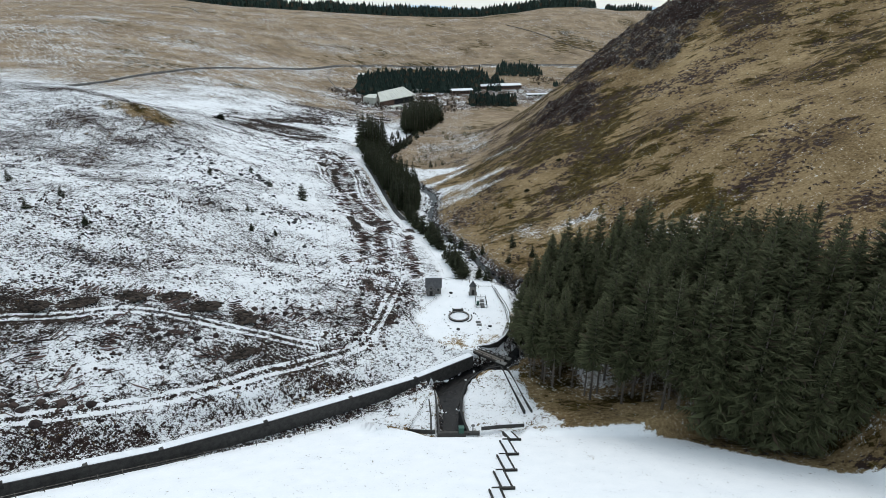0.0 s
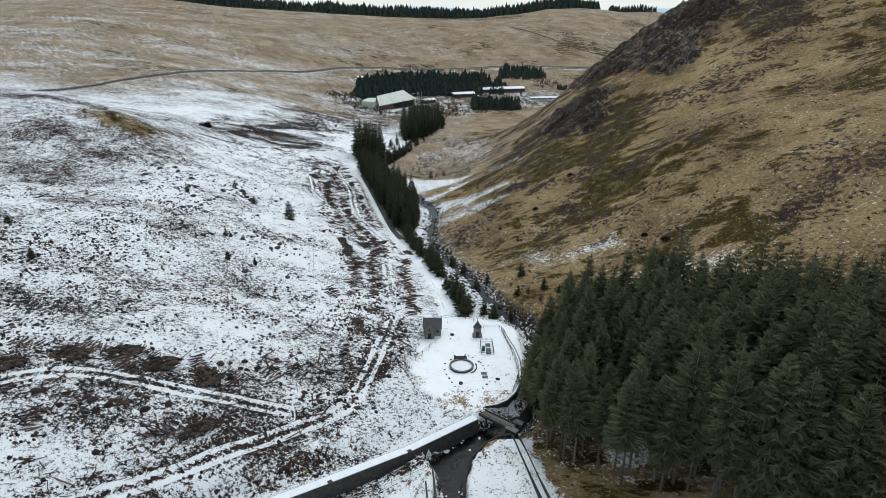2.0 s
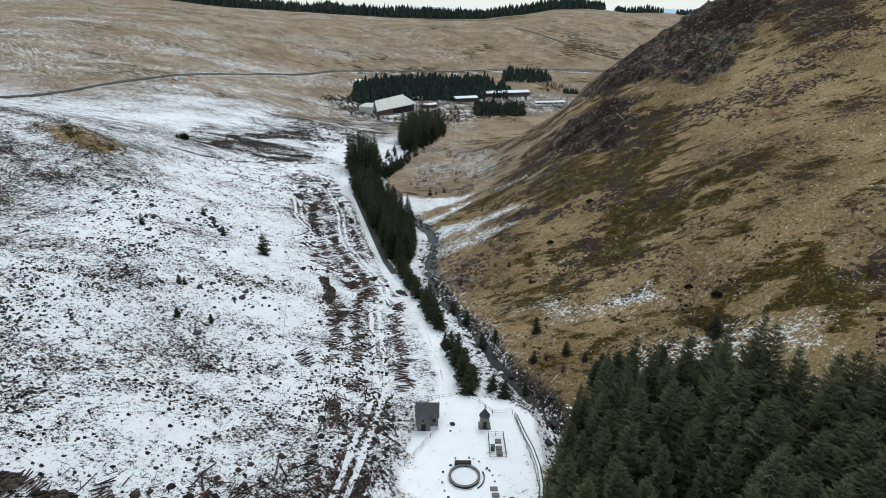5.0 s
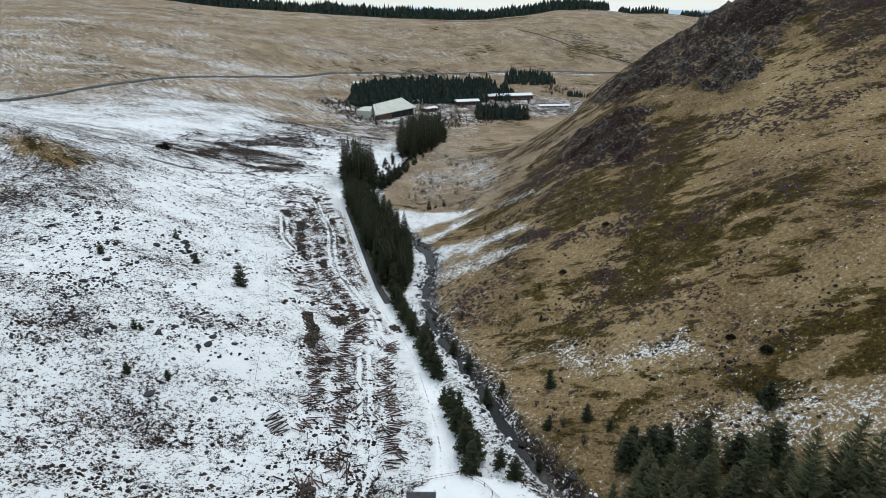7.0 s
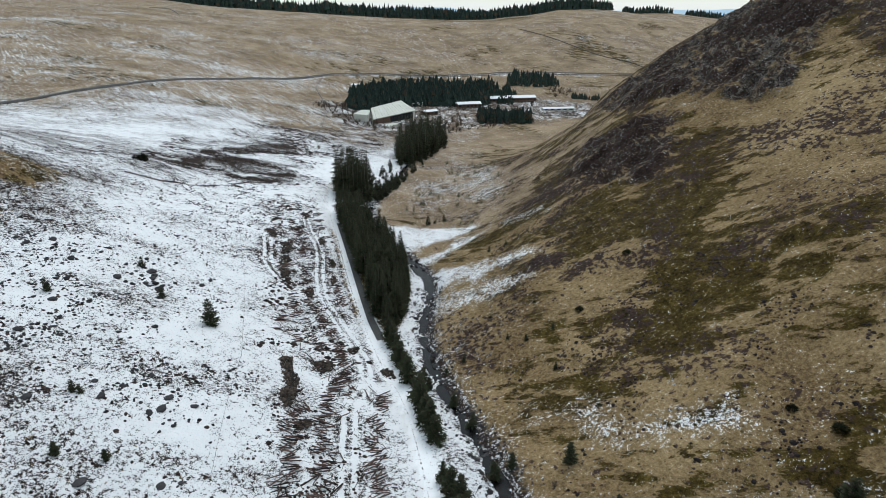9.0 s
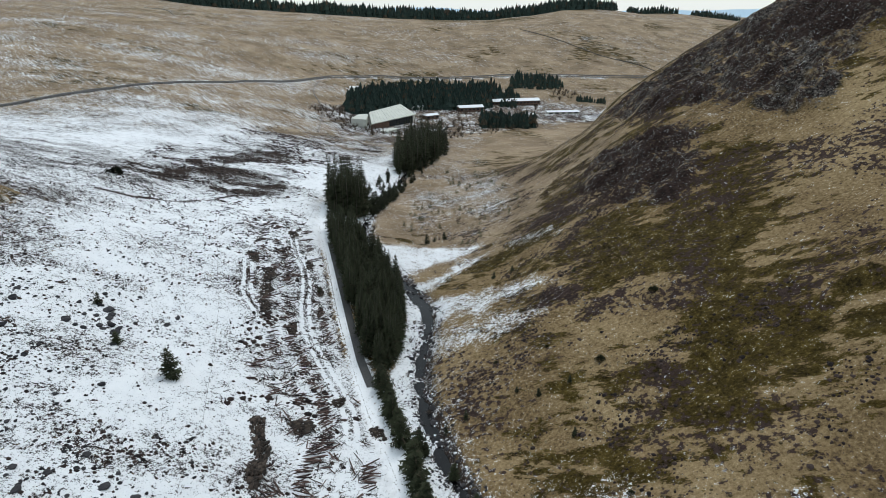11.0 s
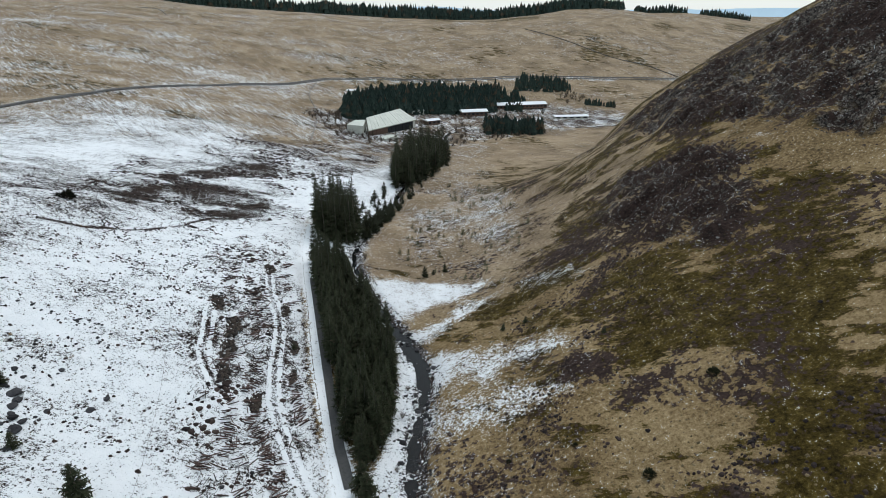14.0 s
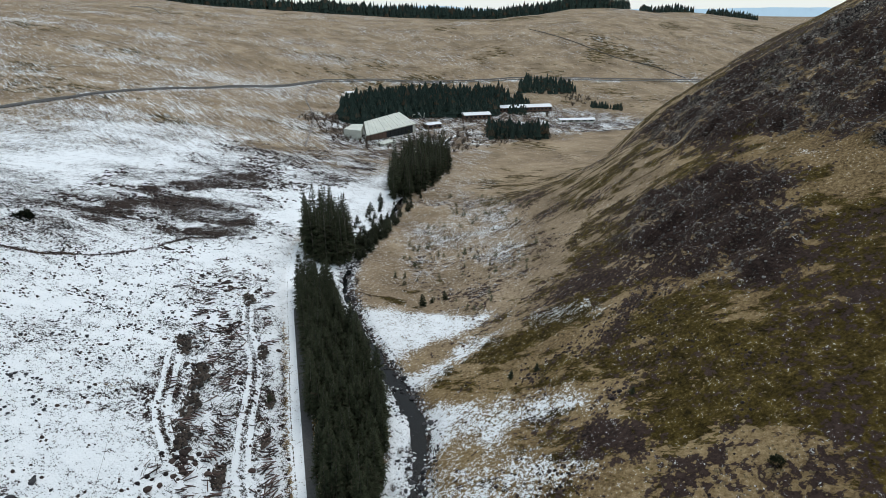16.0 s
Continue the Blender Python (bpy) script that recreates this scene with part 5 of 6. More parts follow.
# ---- zigzag steps on the dam ----


def ramp_flight(left_top, right_top, left_low, right_low):
    """One flight: a snowy ramp between two dark kerbs, closed by a dark step at its foot."""
    root = tagged(new("dam_stair_flight"), "snowy flight of the zigzag dam steps with dark kerbs", "stairs", "zigzag dam steps")

    def bar(name, a, b, tall, w=.12):
        pa, pb = (*a, dam_face(*a)), (*b, dam_face(*b))
        piece(name, mesh_of(name, *ribbon([pa, pb], [(-w, -.4), (w, -.4), (w, tall), (-w, tall)]), DARK_TIMBER), root)
    bar("kerb", left_top, left_low, .34)
    bar("kerb", right_top, right_low, .34)
    bar("end_beam", (left_low[0] - 1.6, left_low[1] - .1), (right_low[0] + .35, right_low[1] + .1), .45, .17)
    n = 9
    me = None
    for k in range(n):
        u = (k + .5) / n
        a = [left_top[i] + (left_low[i] - left_top[i]) * u for i in (0, 1)]
        b = [right_top[i] + (right_low[i] - right_top[i]) * u for i in (0, 1)]
        c = ((a[0] + b[0]) / 2, (a[1] + b[1]) / 2)
        w = (b[0] - a[0]) / 2 - .26
        me = me or mesh_of("tread", [(sx * w, sy * .42, z) for z in (-.3, .14) for sx in (-1, 1) for sy in (-1, 1)], [(0, 1, 3, 2), (4, 6, 7, 5), (0, 4, 5, 1), (2, 3, 7, 6), (0, 2, 6, 4), (1, 5, 7, 3)], SNOW)
        piece("tread", me, root, m=Matrix.Translation((*c, dam_face(*c) + .05)))


corners = [(11.9, 98.4), (11.1, 93.0), (9.8, 85.2), (8.5, 77.8), (7.2, 70.7), (5.8, 63.6), (4.5, 56.4)]
for (ax, ay), (bx, by) in zip(corners[1:], corners[2:]):
    ramp_flight((ax - .1, ay), (ax + 1.7, ay), (bx + 1.9, by + .3), (bx + 3.6, by + .3))
ramp_flight((12.2, 98.3), (13.9, 98.3), (13.2, 93.4), (14.9, 93.4))

# ---- valve house, round turret, basin, enclosure on the terrace ----


def gable(x0, x1, y0, y1, eaves, ridge, along_x):
    """A solid gabled block."""
    if along_x:
        m = (y0 + y1) / 2
        v = [(x0, y0, -.4), (x1, y0, -.4), (x1, y1, -.4), (x0, y1, -.4), (x0, y0, eaves), (x1, y0, eaves), (x1, y1, eaves), (x0, y1, eaves), (x0, m, ridge), (x1, m, ridge)]
        f = [(3, 2, 1, 0), (0, 1, 5, 4), (2, 3, 7, 6), (1, 2, 6, 9, 5), (3, 0, 4, 8, 7), (4, 5, 9, 8), (6, 7, 8, 9)]
    else:
        m = (x0 + x1) / 2
        v = [(x0, y0, -.4), (x1, y0, -.4), (x1, y1, -.4), (x0, y1, -.4), (x0, y0, eaves), (x1, y0, eaves), (x1, y1, eaves), (x0, y1, eaves), (m, y0, ridge), (m, y1, ridge)]
        f = [(3, 2, 1, 0), (0, 1, 5, 8, 4), (2, 3, 7, 9, 6), (1, 2, 6, 5), (3, 0, 4, 7), (5, 6, 9, 8), (7, 4, 8, 9)]
    return v, f


def roof_slope(a, b, c, d, t=.14):
    """A slab over the corners a b c d, of thickness t."""
    p = [Vector(q) for q in (a, b, c, d)]
    n = (p[1] - p[0]).cross(p[3] - p[0]).normalized()
    if n.z < 0:
        n = -n
    v = [q + n * .012 for q in p] + [q + n * t for q in p]
    return v, [(3, 2, 1, 0), (4, 5, 6, 7), (0, 1, 5, 4), (1, 2, 6, 5), (2, 3, 7, 6), (3, 0, 4, 7)]


def valve_house():
    root = tagged(new("valve_house"), "small grey stone valve house with slate roof and gabled porch", "house")
    root.matrix_basis = pose(-2.9, 166.6, PLATFORM_Z, 0, 0, 0)
    piece("wall", mesh_of("wall", *gable(-2.3, 2.3, -1.5, 2.2, 2.4, 4.3, True), STONE), root)
    piece("porch_wall", mesh_of("porch_wall", *gable(-2.05, .55, -3.2, -1.497, 2.0, 3.5, False), STONE), root)
    piece("roof", mesh_of("roof", *roof_slope((-2.55, -1.75, 2.14), (2.55, -1.75, 2.14), (2.55, .35, 4.3), (-2.55, .35, 4.3)), SLATE), root)
    piece("roof", mesh_of("roof", *roof_slope((2.55, 2.45, 2.14), (-2.55, 2.45, 2.14), (-2.55, .35, 4.3), (2.55, .35, 4.3)), SLATE), root)
    piece("porch_roof", mesh_of("porch_roof", *roof_slope((-2.25, -3.4, 1.77), (-.75, -3.4, 3.5), (-.75, -.9, 3.5), (-2.25, -.9, 1.77)), SLATE), root)
    piece("porch_roof", mesh_of("porch_roof", *roof_slope((.75, -.9, 1.77), (-.75, -.9, 3.5), (-.75, -3.4, 3.5), (.75, -3.4, 1.77)), SLATE), root)
    part("ridge_tile", box_bm(-2.6, 2.6, .25, .45, 4.4, 4.54, .03), CONCRETE, root)
    for sx in (-2.42, 2.3):
        part("gable_coping", box_bm(sx, sx + .12, .05, .65, 4.3, 4.75, .02), STONE, root)
    door = part("door", box_bm(-1.2, -.3, -3.24, -3.203, -.05, 1.75, .01), DARK_TIMBER, root)
    part("vent", box_bm(-.95, -.55, -3.23, -3.203, 2.3, 2.75, .01), GLASS_DARK, root)
    part("window", box_bm(1.1, 1.8, -1.53, -1.503, .9, 1.8, .01), GLASS_DARK, root)


def turret():
    root = tagged(new("gauge_turret"), "small round stone turret with pointed slate roof", "turret")
    root.matrix_basis = pose(9.2, 165.2, PLATFORM_Z)
    v, f = [], []
    tube(v, f, (0, 0, -.3), (0, 0, 2.6), 1.08, 1.0, 12)
    piece("wall", mesh_of("wall", v, f, STONE), root)
    v, f = [], []
    tube(v, f, (0, 0, 2.603), (0, 0, 2.8), 1.2, 1.16, 12)
    piece("eaves", mesh_of("eaves", v, f, CONCRETE), root)
    v, f = [], []
    tube(v, f, (0, 0, 2.803), (0, 0, 4.3), 1.14, .12, 12)
    piece("roof", mesh_of("roof", v, f, SLATE), root)
    v, f = [], []
    tube(v, f, (0, 0, 4.303), (0, 0, 5.5), .09, .03, 6)
    piece("finial", mesh_of("finial", v, f, STEEL), root)
    part("door", box_bm(-.4, .4, -1.12, -1.02, 0, 1.8, .02), DARK_TIMBER, root)
    part("plinth", box_bm(-1.3, 1.3, -1.3, 1.3, -.25, .08, .05), CONCRETE, root)


def ring_mesh(name, r0, r1, z0, z1, mat, n=48):
    v = [(r * math.cos(6.2832 * k / n), r * math.sin(6.2832 * k / n), z) for k in range(n) for r, z in ((r0, z0), (r1, z0), (r1, z1), (r0, z1))]
    f = [(4 * k + j, 4 * k + (j + 1) % 4, (4 * k + 4) % (4 * n) + (j + 1) % 4, (4 * k + 4) % (4 * n) + j) for k in range(n) for j in range(4)]
    return mesh_of(name, v, f, mat)


def basin_ring():
    root = tagged(new("stone_ring"), "round snow-filled stone basin with dark rim on the terrace", "basin")
    root.matrix_basis = pose(4.55, 150.2, PLATFORM_Z)
    piece("rim", ring_mesh("rim", 2.65, 2.95, -.3, .42, MASONRY), root)
    piece("kerb", ring_mesh("kerb", 2.55, 3.02, .423, .5, STONE), root)
    v, f = [], []
    tube(v, f, (0, 0, .02), (0, 0, .16), 2.64, 2.64, 32)
    piece("snow_fill", mesh_of("snow_fill", v, f, SNOW), root)
    slab = tagged(new("basin_slab"), "dark stone slab behind the round basin", "slab")
    slab.matrix_basis = pose(4.35, 153.4, PLATFORM_Z)
    part("slab", box_bm(-1.6, 1.6, -.35, .55, -.1, .75, .06), MASONRY, slab)
    outer = tagged(new("arc_kerb"), "thin dark curved kerb round the basin", "kerb")
    outer.matrix_basis = pose(4.6, 150.2, PLATFORM_Z)
    line = [(3.7 * math.cos(a), 3.7 * math.sin(a), 0) for a in np.linspace(-.9, .35, 14)]
    piece("kerb", mesh_of("kerb", *ribbon(line, [(-.1, -.1), (.1, -.1), (.1, .22), (-.1, .22)]), MASONRY), outer)


def rail_fence(name, line, label, tall=1.15, gap=2.4, rails=(.5, 1.05), mat=TIMBER, r=.06, category="fence", follow=True):
    root = tagged(new(name), label, category)
    pts = points(line, gap)
    pts = [(p[0], p[1], height(p[0], p[1]) if follow else p[2]) for p in pts]
    v, f = [], []
    tube(v, f, (0, 0, -.3), (0, 0, tall), r * 1.15, r, 5)
    me = mesh_of("post", v, f, mat)
    for p in pts:
        piece("post", me, root, m=Matrix.Translation(p))
    for h in rails:
        for a, b in zip(pts, pts[1:]):
            v, f = [], []
            tube(v, f, (a[0], a[1], a[2] + h), (b[0], b[1], b[2] + h), r * .7, r * .7, 4)
            piece("rail", mesh_of("rail", v, f, mat), root)
    return root


def enclosure():
    rail_fence("railing_enclosure", [(9.8, 162, 18), (12.9, 162, 18), (13, 155.7, 18), (9.75, 155.7, 18), (9.8, 162, 18)], "grey steel railing round the instrument panels", 1.2, 1.1, (.15, .65, 1.15), STEEL, .05, "railing", False)
    for y in (160.2, 158.1, 156.5):
        root = tagged(new("access_hatch"), "blue-grey metal access hatch in the railed enclosure", "hatch", "enclosure hatches")
        root.matrix_basis = pose(11.7, y, PLATFORM_Z)
        part("frame", box_bm(-.62, .62, -.62, .62, -.1, .28, .03), CONCRETE, root)
        part("cover", box_bm(-.5, .5, -.5, .5, .283, .34, .02), STEEL, root)
    root = tagged(new("instrument_cabinet"), "green metal instrument cabinet inside the railings", "cabinet")
    root.matrix_basis = pose(10.4, 157.6, PLATFORM_Z)
    part("body", box_bm(-.4, .4, -.35, .35, 0, 1.2, .03), GREEN_PAINT, root)
    part("lid", box_bm(-.45, .45, -.4, .4, 1.203, 1.28, .02), GREEN_PAINT, root)


valve_house()
turret()
basin_ring()
enclosure()
rail_fence("terrace_fence", [(-8, 172.9), (-.5, 175.5), (4.1, 175.9)], "weathered post and rail fence at the head of the terrace")
rail_fence("terrace_fence", [(4.1, 175.9), (8.5, 173), (11.2, 169), (15.6, 169.2)], "weathered post and rail fence at the head of the terrace")
rail_fence("terrace_side_fence", [(-.6, 163.8), (-3.6, 158.8), (-6.9, 153.1)], "leaning weathered fence beside the valve house")
rail_fence("terrace_guard_rail", [(16, 168.4), (17, 161), (18, 152.6), (18.2, 146), (16.2, 140.2)], "thin guard rail along the terrace wall", rails=(.55, 1.05))
rail_fence("dam_foot_fence", [(-92, 44), (-66, 65.5), (-50, 79), (-33, 92.5), (-22.4, 101.5), (-12.8, 109.2), (-2.8, 115.3)], "long low timber fence before the spillway wall", rails=(.45, .95), gap=3.0)
rail_fence("yard_fence", [(-7.4, 100.6), (-5.4, 106), (-3.6, 111.5)], "short timber fence in the snowy yard")
rail_fence("moor_fence", [(-64, 136), (-80, 142), (-100, 146), (-125, 150)], "old wire fence with thin posts on the snow slope", tall=.95, rails=(.85,), r=.035, gap=4.0)
rail_fence("moor_fence", [(-30, 168), (-45, 160), (-64, 150)], "old wire fence with thin posts on the snow slope", tall=.95, rails=(.85,), r=.035, gap=4.0)
rail_fence("slope_fence", [(-41, 196), (-50, 240), (-66, 292), (-80, 330), (-95, 372)], "old wire fence with thin posts on the snow slope", tall=.95, rails=(.85,), r=.035, gap=5.0)

# ---- asphalt strip of the track, far road ----


def draped(name, line, half, label, mat, lift, category, cut=3.0, z_step=3):
    v, f = [], []
    fine = points(line, cut)
    for i, p in enumerate(fine):
        a, b = fine[max(i - 1, 0)], fine[min(i + 1, len(fine) - 1)]
        l = math.hypot(b[0] - a[0], b[1] - a[1])
        nx, ny = -(b[1] - a[1]) / l, (b[0] - a[0]) / l
        for o in np.linspace(-half, half, z_step):
            x, y = p[0] + nx * o, p[1] + ny * o
            v.append((x, y, height(x, y) + lift))
        if i:
            q = (i - 1) * z_step
            f += [(q + k, q + k + 1, q + z_step + k + 1, q + z_step + k) for k in range(z_step - 1)]
    return tagged(new(name, mesh_of(name, v, f, mat, False)), label, category, kind="structure")


draped("track_surface", [(-19.2, 274), (-24.0, 287.5), (-32.0, 315), (-39.2, 340), (-46, 364), (-50, 378)], 1.25, "bare grey asphalt of the access track beside the spruces", ASPHALT, .10, "road")
draped("moor_road", FAR_ROAD, 1.4, "dark moor road along the far hillside", ASPHALT, .6, "road", 12.0)
wall_line = [(x, y + 7, height(x, y + 7) + 1.2) for x, y in points(FAR_ROAD, 15.0)]
wall_along("roadside_wall", wall_line, .8, 2.2, "dark dry stone wall beside the moor road", mat=STONE, coping=False)
for line in ([(132, 1321), (190, 1248), (247, 1175), (302, 1134), (335, 1091)], [(-165, 922), (-162, 866), (-134, 778), (-114, 658)], [(-500, 1180), (-470, 1190), (-430, 1130)]):
    wall_along("moor_wall", [(x, y, height(x, y) + .9) for x, y in points(curved(line, 3), 8.0)], .8, 2.0, "dark dry stone wall across the moor", mat=STONE, coping=False)

# ---- buildings on the valley floor ----


def hall():
    root = tagged(new("sports_hall"), "large pale hall with broad sloping sheet roof", "hall")
    z = -11.5
    near, far = Vector((-79.5, 740, 0)), Vector((-52, 791.5, 0))      # ridge ends
    low_near, low_far = Vector((-75.5, 719, 0)), Vector((-35.5, 779, 0))  # eaves ends: the roof widens towards the far end
    d = (low_far - low_near).normalized()
    s = Vector((d.y, -d.x, 0))                                  # towards the low eaves
    ridge, eaves = 4.6, -3.6
    pts = [near, far, low_far, low_near]
    base = [(p.x, p.y, z) for p in pts]
    top = [(near.x, near.y, ridge), (far.x, far.y, ridge + .6), (low_far.x, low_far.y, eaves), (low_near.x, low_near.y, eaves)]
    piece("wall", mesh_of("wall", base + top, [(3, 2, 1, 0), (0, 1, 5, 4), (1, 2, 6, 5), (2, 3, 7, 6), (3, 0, 4, 7)], PALE_WALL), root)
    n = 14
    for k in range(n):
        u0, u1 = k / n, (k + 1) / n - .004
        q = [Vector(top[0]).lerp(Vector(top[1]), u) for u in (u0, u1)] + [Vector(top[3]).lerp(Vector(top[2]), u) for u in (u1, u0)]
        q[2] += s * 1.2
        q[3] += s * 1.2
        piece("roof_panel", mesh_of("roof_panel", *roof_slope(*q, t=.35 + .08 * (k % 2)), ROOF_SHEET), root)
    # lower wing beyond the near gable
    w = [Vector((-95, 722, 0)), Vector((-90, 741, 0)), Vector((-80, 739.5, 0)), Vector((-79.5, 718, 0))]
    wt = [(p.x, p.y, h) for p, h in zip(w, (1.2, 2.2, 2.6, .6))]
    piece("wing_wall", mesh_of("wing_wall", [(p.x, p.y, z) for p in w] + wt, [(3, 2, 1, 0), (0, 1, 5, 4), (1, 2, 6, 5), (2, 3, 7, 6), (3, 0, 4, 7)], PALE_WALL), root)
    piece("wing_roof", mesh_of("wing_roof", *roof_slope(*wt, t=.4), ROOF_SHEET), root)
    for k in range(12):
        c = low_near + d * (3.2 + 5.6 * k) + s * .06
        q = [c - d * 2.7, c + d * 2.7]
        piece("window", mesh_of("window", [(p.x, p.y, h) for p in q for h in (z + .2, z + 7.2)] + [(p.x + s.x * .2, p.y + s.y * .2, h) for p in q for h in (z + .2, z + 7.2)],
                                [(0, 1, 3, 2), (4, 6, 7, 5), (0, 4, 5, 1), (2, 3, 7, 6), (1, 5, 7, 3), (0, 2, 6, 4)], GLASS_DARK if k > 4 else BRICK_WALL), root)
    annex = tagged(new("hall_annex"), "low pale annex with snowy roof beside the hall", "building")
    annex.matrix_basis = pose(-57, 716, z - 1, 0, 0, 60)
    part("wall", box_bm(-9, 9, -4, 4, 0, 4.0, .1), PALE_WALL, annex)
    part("roof", box_bm(-9.5, 9.5, -4.5, 4.5, 4.003, 4.5, .1), ROOF_SHEET, annex)
    part("door", box_bm(-1.5, 1.5, -4.12, -4.01, 0, 2.6, .02), BRICK_WALL, annex)


hall()


def low_building(x, y, turn, l, w, h, label, wall=BRICK_WALL, bays=6):
    root = tagged(new("low_building"), label, "building")
    root.matrix_basis = pose(x, y, height(x, y) - .5, 0, 0, turn)
    part("wall", box_bm(-l / 2, l / 2, -w / 2, w / 2, 0, h, .05), wall, root)
    v, f = gable(-l / 2 - .6, l / 2 + .6, -w / 2 - .6, w / 2 + .6, h + .004, h + w * .16, True)
    v = [(a, b, max(c, h + .004)) for a, b, c in v]
    piece("roof", mesh_of("roof", v, f[1:], SNOW), root)
    for k in range(bays):
        c = -l / 2 + l * (k + .5) / bays
        part("window", box_bm(c - l / bays * .3, c + l / bays * .3, -w / 2 - .08, -w / 2 - .01, h * .35, h * .8, .01), GLASS_DARK, root)


low_building(80, 925, 14, 76, 16, 5, "long low building with snow-covered roof", bays=16)
low_building(26, 866, 16, 30, 14, 5, "low brick building with snow-covered roof")
low_building(-20, 806, 35, 16, 10, 4.5, "small brick building with snow-covered roof", bays=3)
low_building(-38, 850, 20, 14, 8, 4, "small pale outbuilding with snow-covered roof", PALE_WALL, 3)
low_building(-118, 905, -10, 12, 8, 4, "small pale outbuilding with snow-covered roof", PALE_WALL, 2)
low_building(140, 880, 8, 40, 9, 3, "low shed with snow-covered roof", PALE_WALL, 5)


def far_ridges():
    """Lowland hills beyond the moor; their haze is painted in as glowing blue."""
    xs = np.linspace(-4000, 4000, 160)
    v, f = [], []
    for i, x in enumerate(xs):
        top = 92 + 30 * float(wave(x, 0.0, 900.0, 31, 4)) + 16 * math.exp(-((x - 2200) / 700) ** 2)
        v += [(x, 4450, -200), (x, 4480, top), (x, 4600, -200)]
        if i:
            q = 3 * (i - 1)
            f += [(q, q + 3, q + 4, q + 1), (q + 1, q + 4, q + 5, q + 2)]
    tagged(new("backdrop_hills", mesh_of("backdrop_hills", v, f, DISTANCE, False)), "far hills on the horizon with glowing blue haze painted in", "hills", kind="structure")


far_ridges()


# ---- boulders, stones, tussocks ----


def stone_mesh(seed, detail=2, flat=.65):
    bm = bmesh.new()
    bmesh.ops.create_icosphere(bm, subdivisions=detail, radius=1)
    noise.seed_set(seed + 1)
    for p in bm.verts:
        n = noise.noise(p.co * .9 + Vector((seed * 7, 0, 0))) * .5 + noise.noise(p.co * 2.3 + Vector((0, seed * 5, 0))) * .22
        p.co *= 1 + n
        p.co.z *= flat
    me = bpy.data.meshes.new("stone")
    bm.to_mesh(me)
    bm.free()
    me.materials.append(STONE)
    return me


BOULDER = mottled("dark_boulder", (0.014, 0.014, 0.016), (0.06, 0.058, 0.062), 1.2, each=0.4, relief=0.6, depth=0.1)
ROCKS = [stone_mesh(k) for k in range(5)]
for me in ROCKS:
    me.materials[0] = BOULDER
rng = random.Random(17)
places = [(-57.4, 208.8, .9), (-60.3, 189.7, 1.1), (-48.3, 192.4, .8), (-89.2, 277.6, 1.5), (-87.6, 275.6, 1.0), (-99.4, 254.4, 1.0), (-92.3, 278.8, .8), (-86.7, 289, .9), (-93.1, 266, 1.4), (-95.6, 276, .8)]
for cx, cy, sx, sy, n in ((-97, 273, 13, 8, 60), (-80, 268, 6, 4, 22), (-118, 262, 9, 6, 24), (-62, 214, 10, 6, 30), (-88, 235, 14, 7, 30)):
    for k in range(n):
        places.append((rng.gauss(cx, sx), rng.gauss(cy, sy), .28 + .9 * rng.random() ** 3))
for k in range(40):
    places.append((rng.uniform(-125, -45), rng.uniform(175, 330), rng.uniform(.2, .45)))
for x, y, s in places:
    root = new("boulder", rng.choice(ROCKS))
    root.matrix_basis = Matrix.Translation((x, y, height(x, y) + s * .15)) @ Euler((rng.uniform(-.3, .3), rng.uniform(-.3, .3), rng.uniform(0, 6.28))).to_matrix().to_4x4() @ Matrix.Diagonal((s, s * rng.uniform(.7, 1.1), s * rng.uniform(.7, 1), 1))
    tagged(root, "dark weathered boulder lying in the snow", "boulder", "snow slope boulders")
for k, (x, y) in enumerate(((2.9, 155.2), (2, 153.3), (.5, 151.5), (.4, 148.8), (.8, 146.7), (1.5, 145.1), (2.1, 143.5), (2.8, 141.7), (3.6, 140.6), (4.4, 139.7), (6.9, 139.7), (8, 140.4), (9.3, 141.2), (10.3, 142.7),
                            (5.6, 155.4), (6.5, 155.1), (7.5, 154.4), (8.9, 152.5), (9.4, 151.9), (9.9, 150.7), (10.2, 149.1), (4.2, 143.1), (13.1, 144.8), (3, 137.1), (12.4, 143.6), (2.4, 165.5), (2.0, 163.4))):
    s = (.22, .3, .26, .2)[k % 4] * (2.0 if k in (21, 22, 25) else 1.0)
    root = new("marker_stone", ROCKS[k % 5])
    root.matrix_basis = Matrix.Translation((x, y, PLATFORM_Z + s * .3)) @ Matrix.Rotation(k, 4, 'Z') @ Matrix.Diagonal((s, s * .8, s * .8, 1))
    tagged(root, "small dark stone set in the terrace snow", "stone", "terrace stones")
for x, y in ((9.9, 147.2), (10.1, 145.7)):
    root = tagged(new("terrace_hatch"), "dark flat cover set in the terrace snow", "hatch", "terrace hatches")
    root.matrix_basis = pose(x, y, PLATFORM_Z)
    part("frame", box_bm(-.7, .7, -.55, .55, -.1, .14, .02), CONCRETE, root)
    part("cover", box_bm(-.55, .55, -.42, .42, .143, .19, .01), STEEL, root)


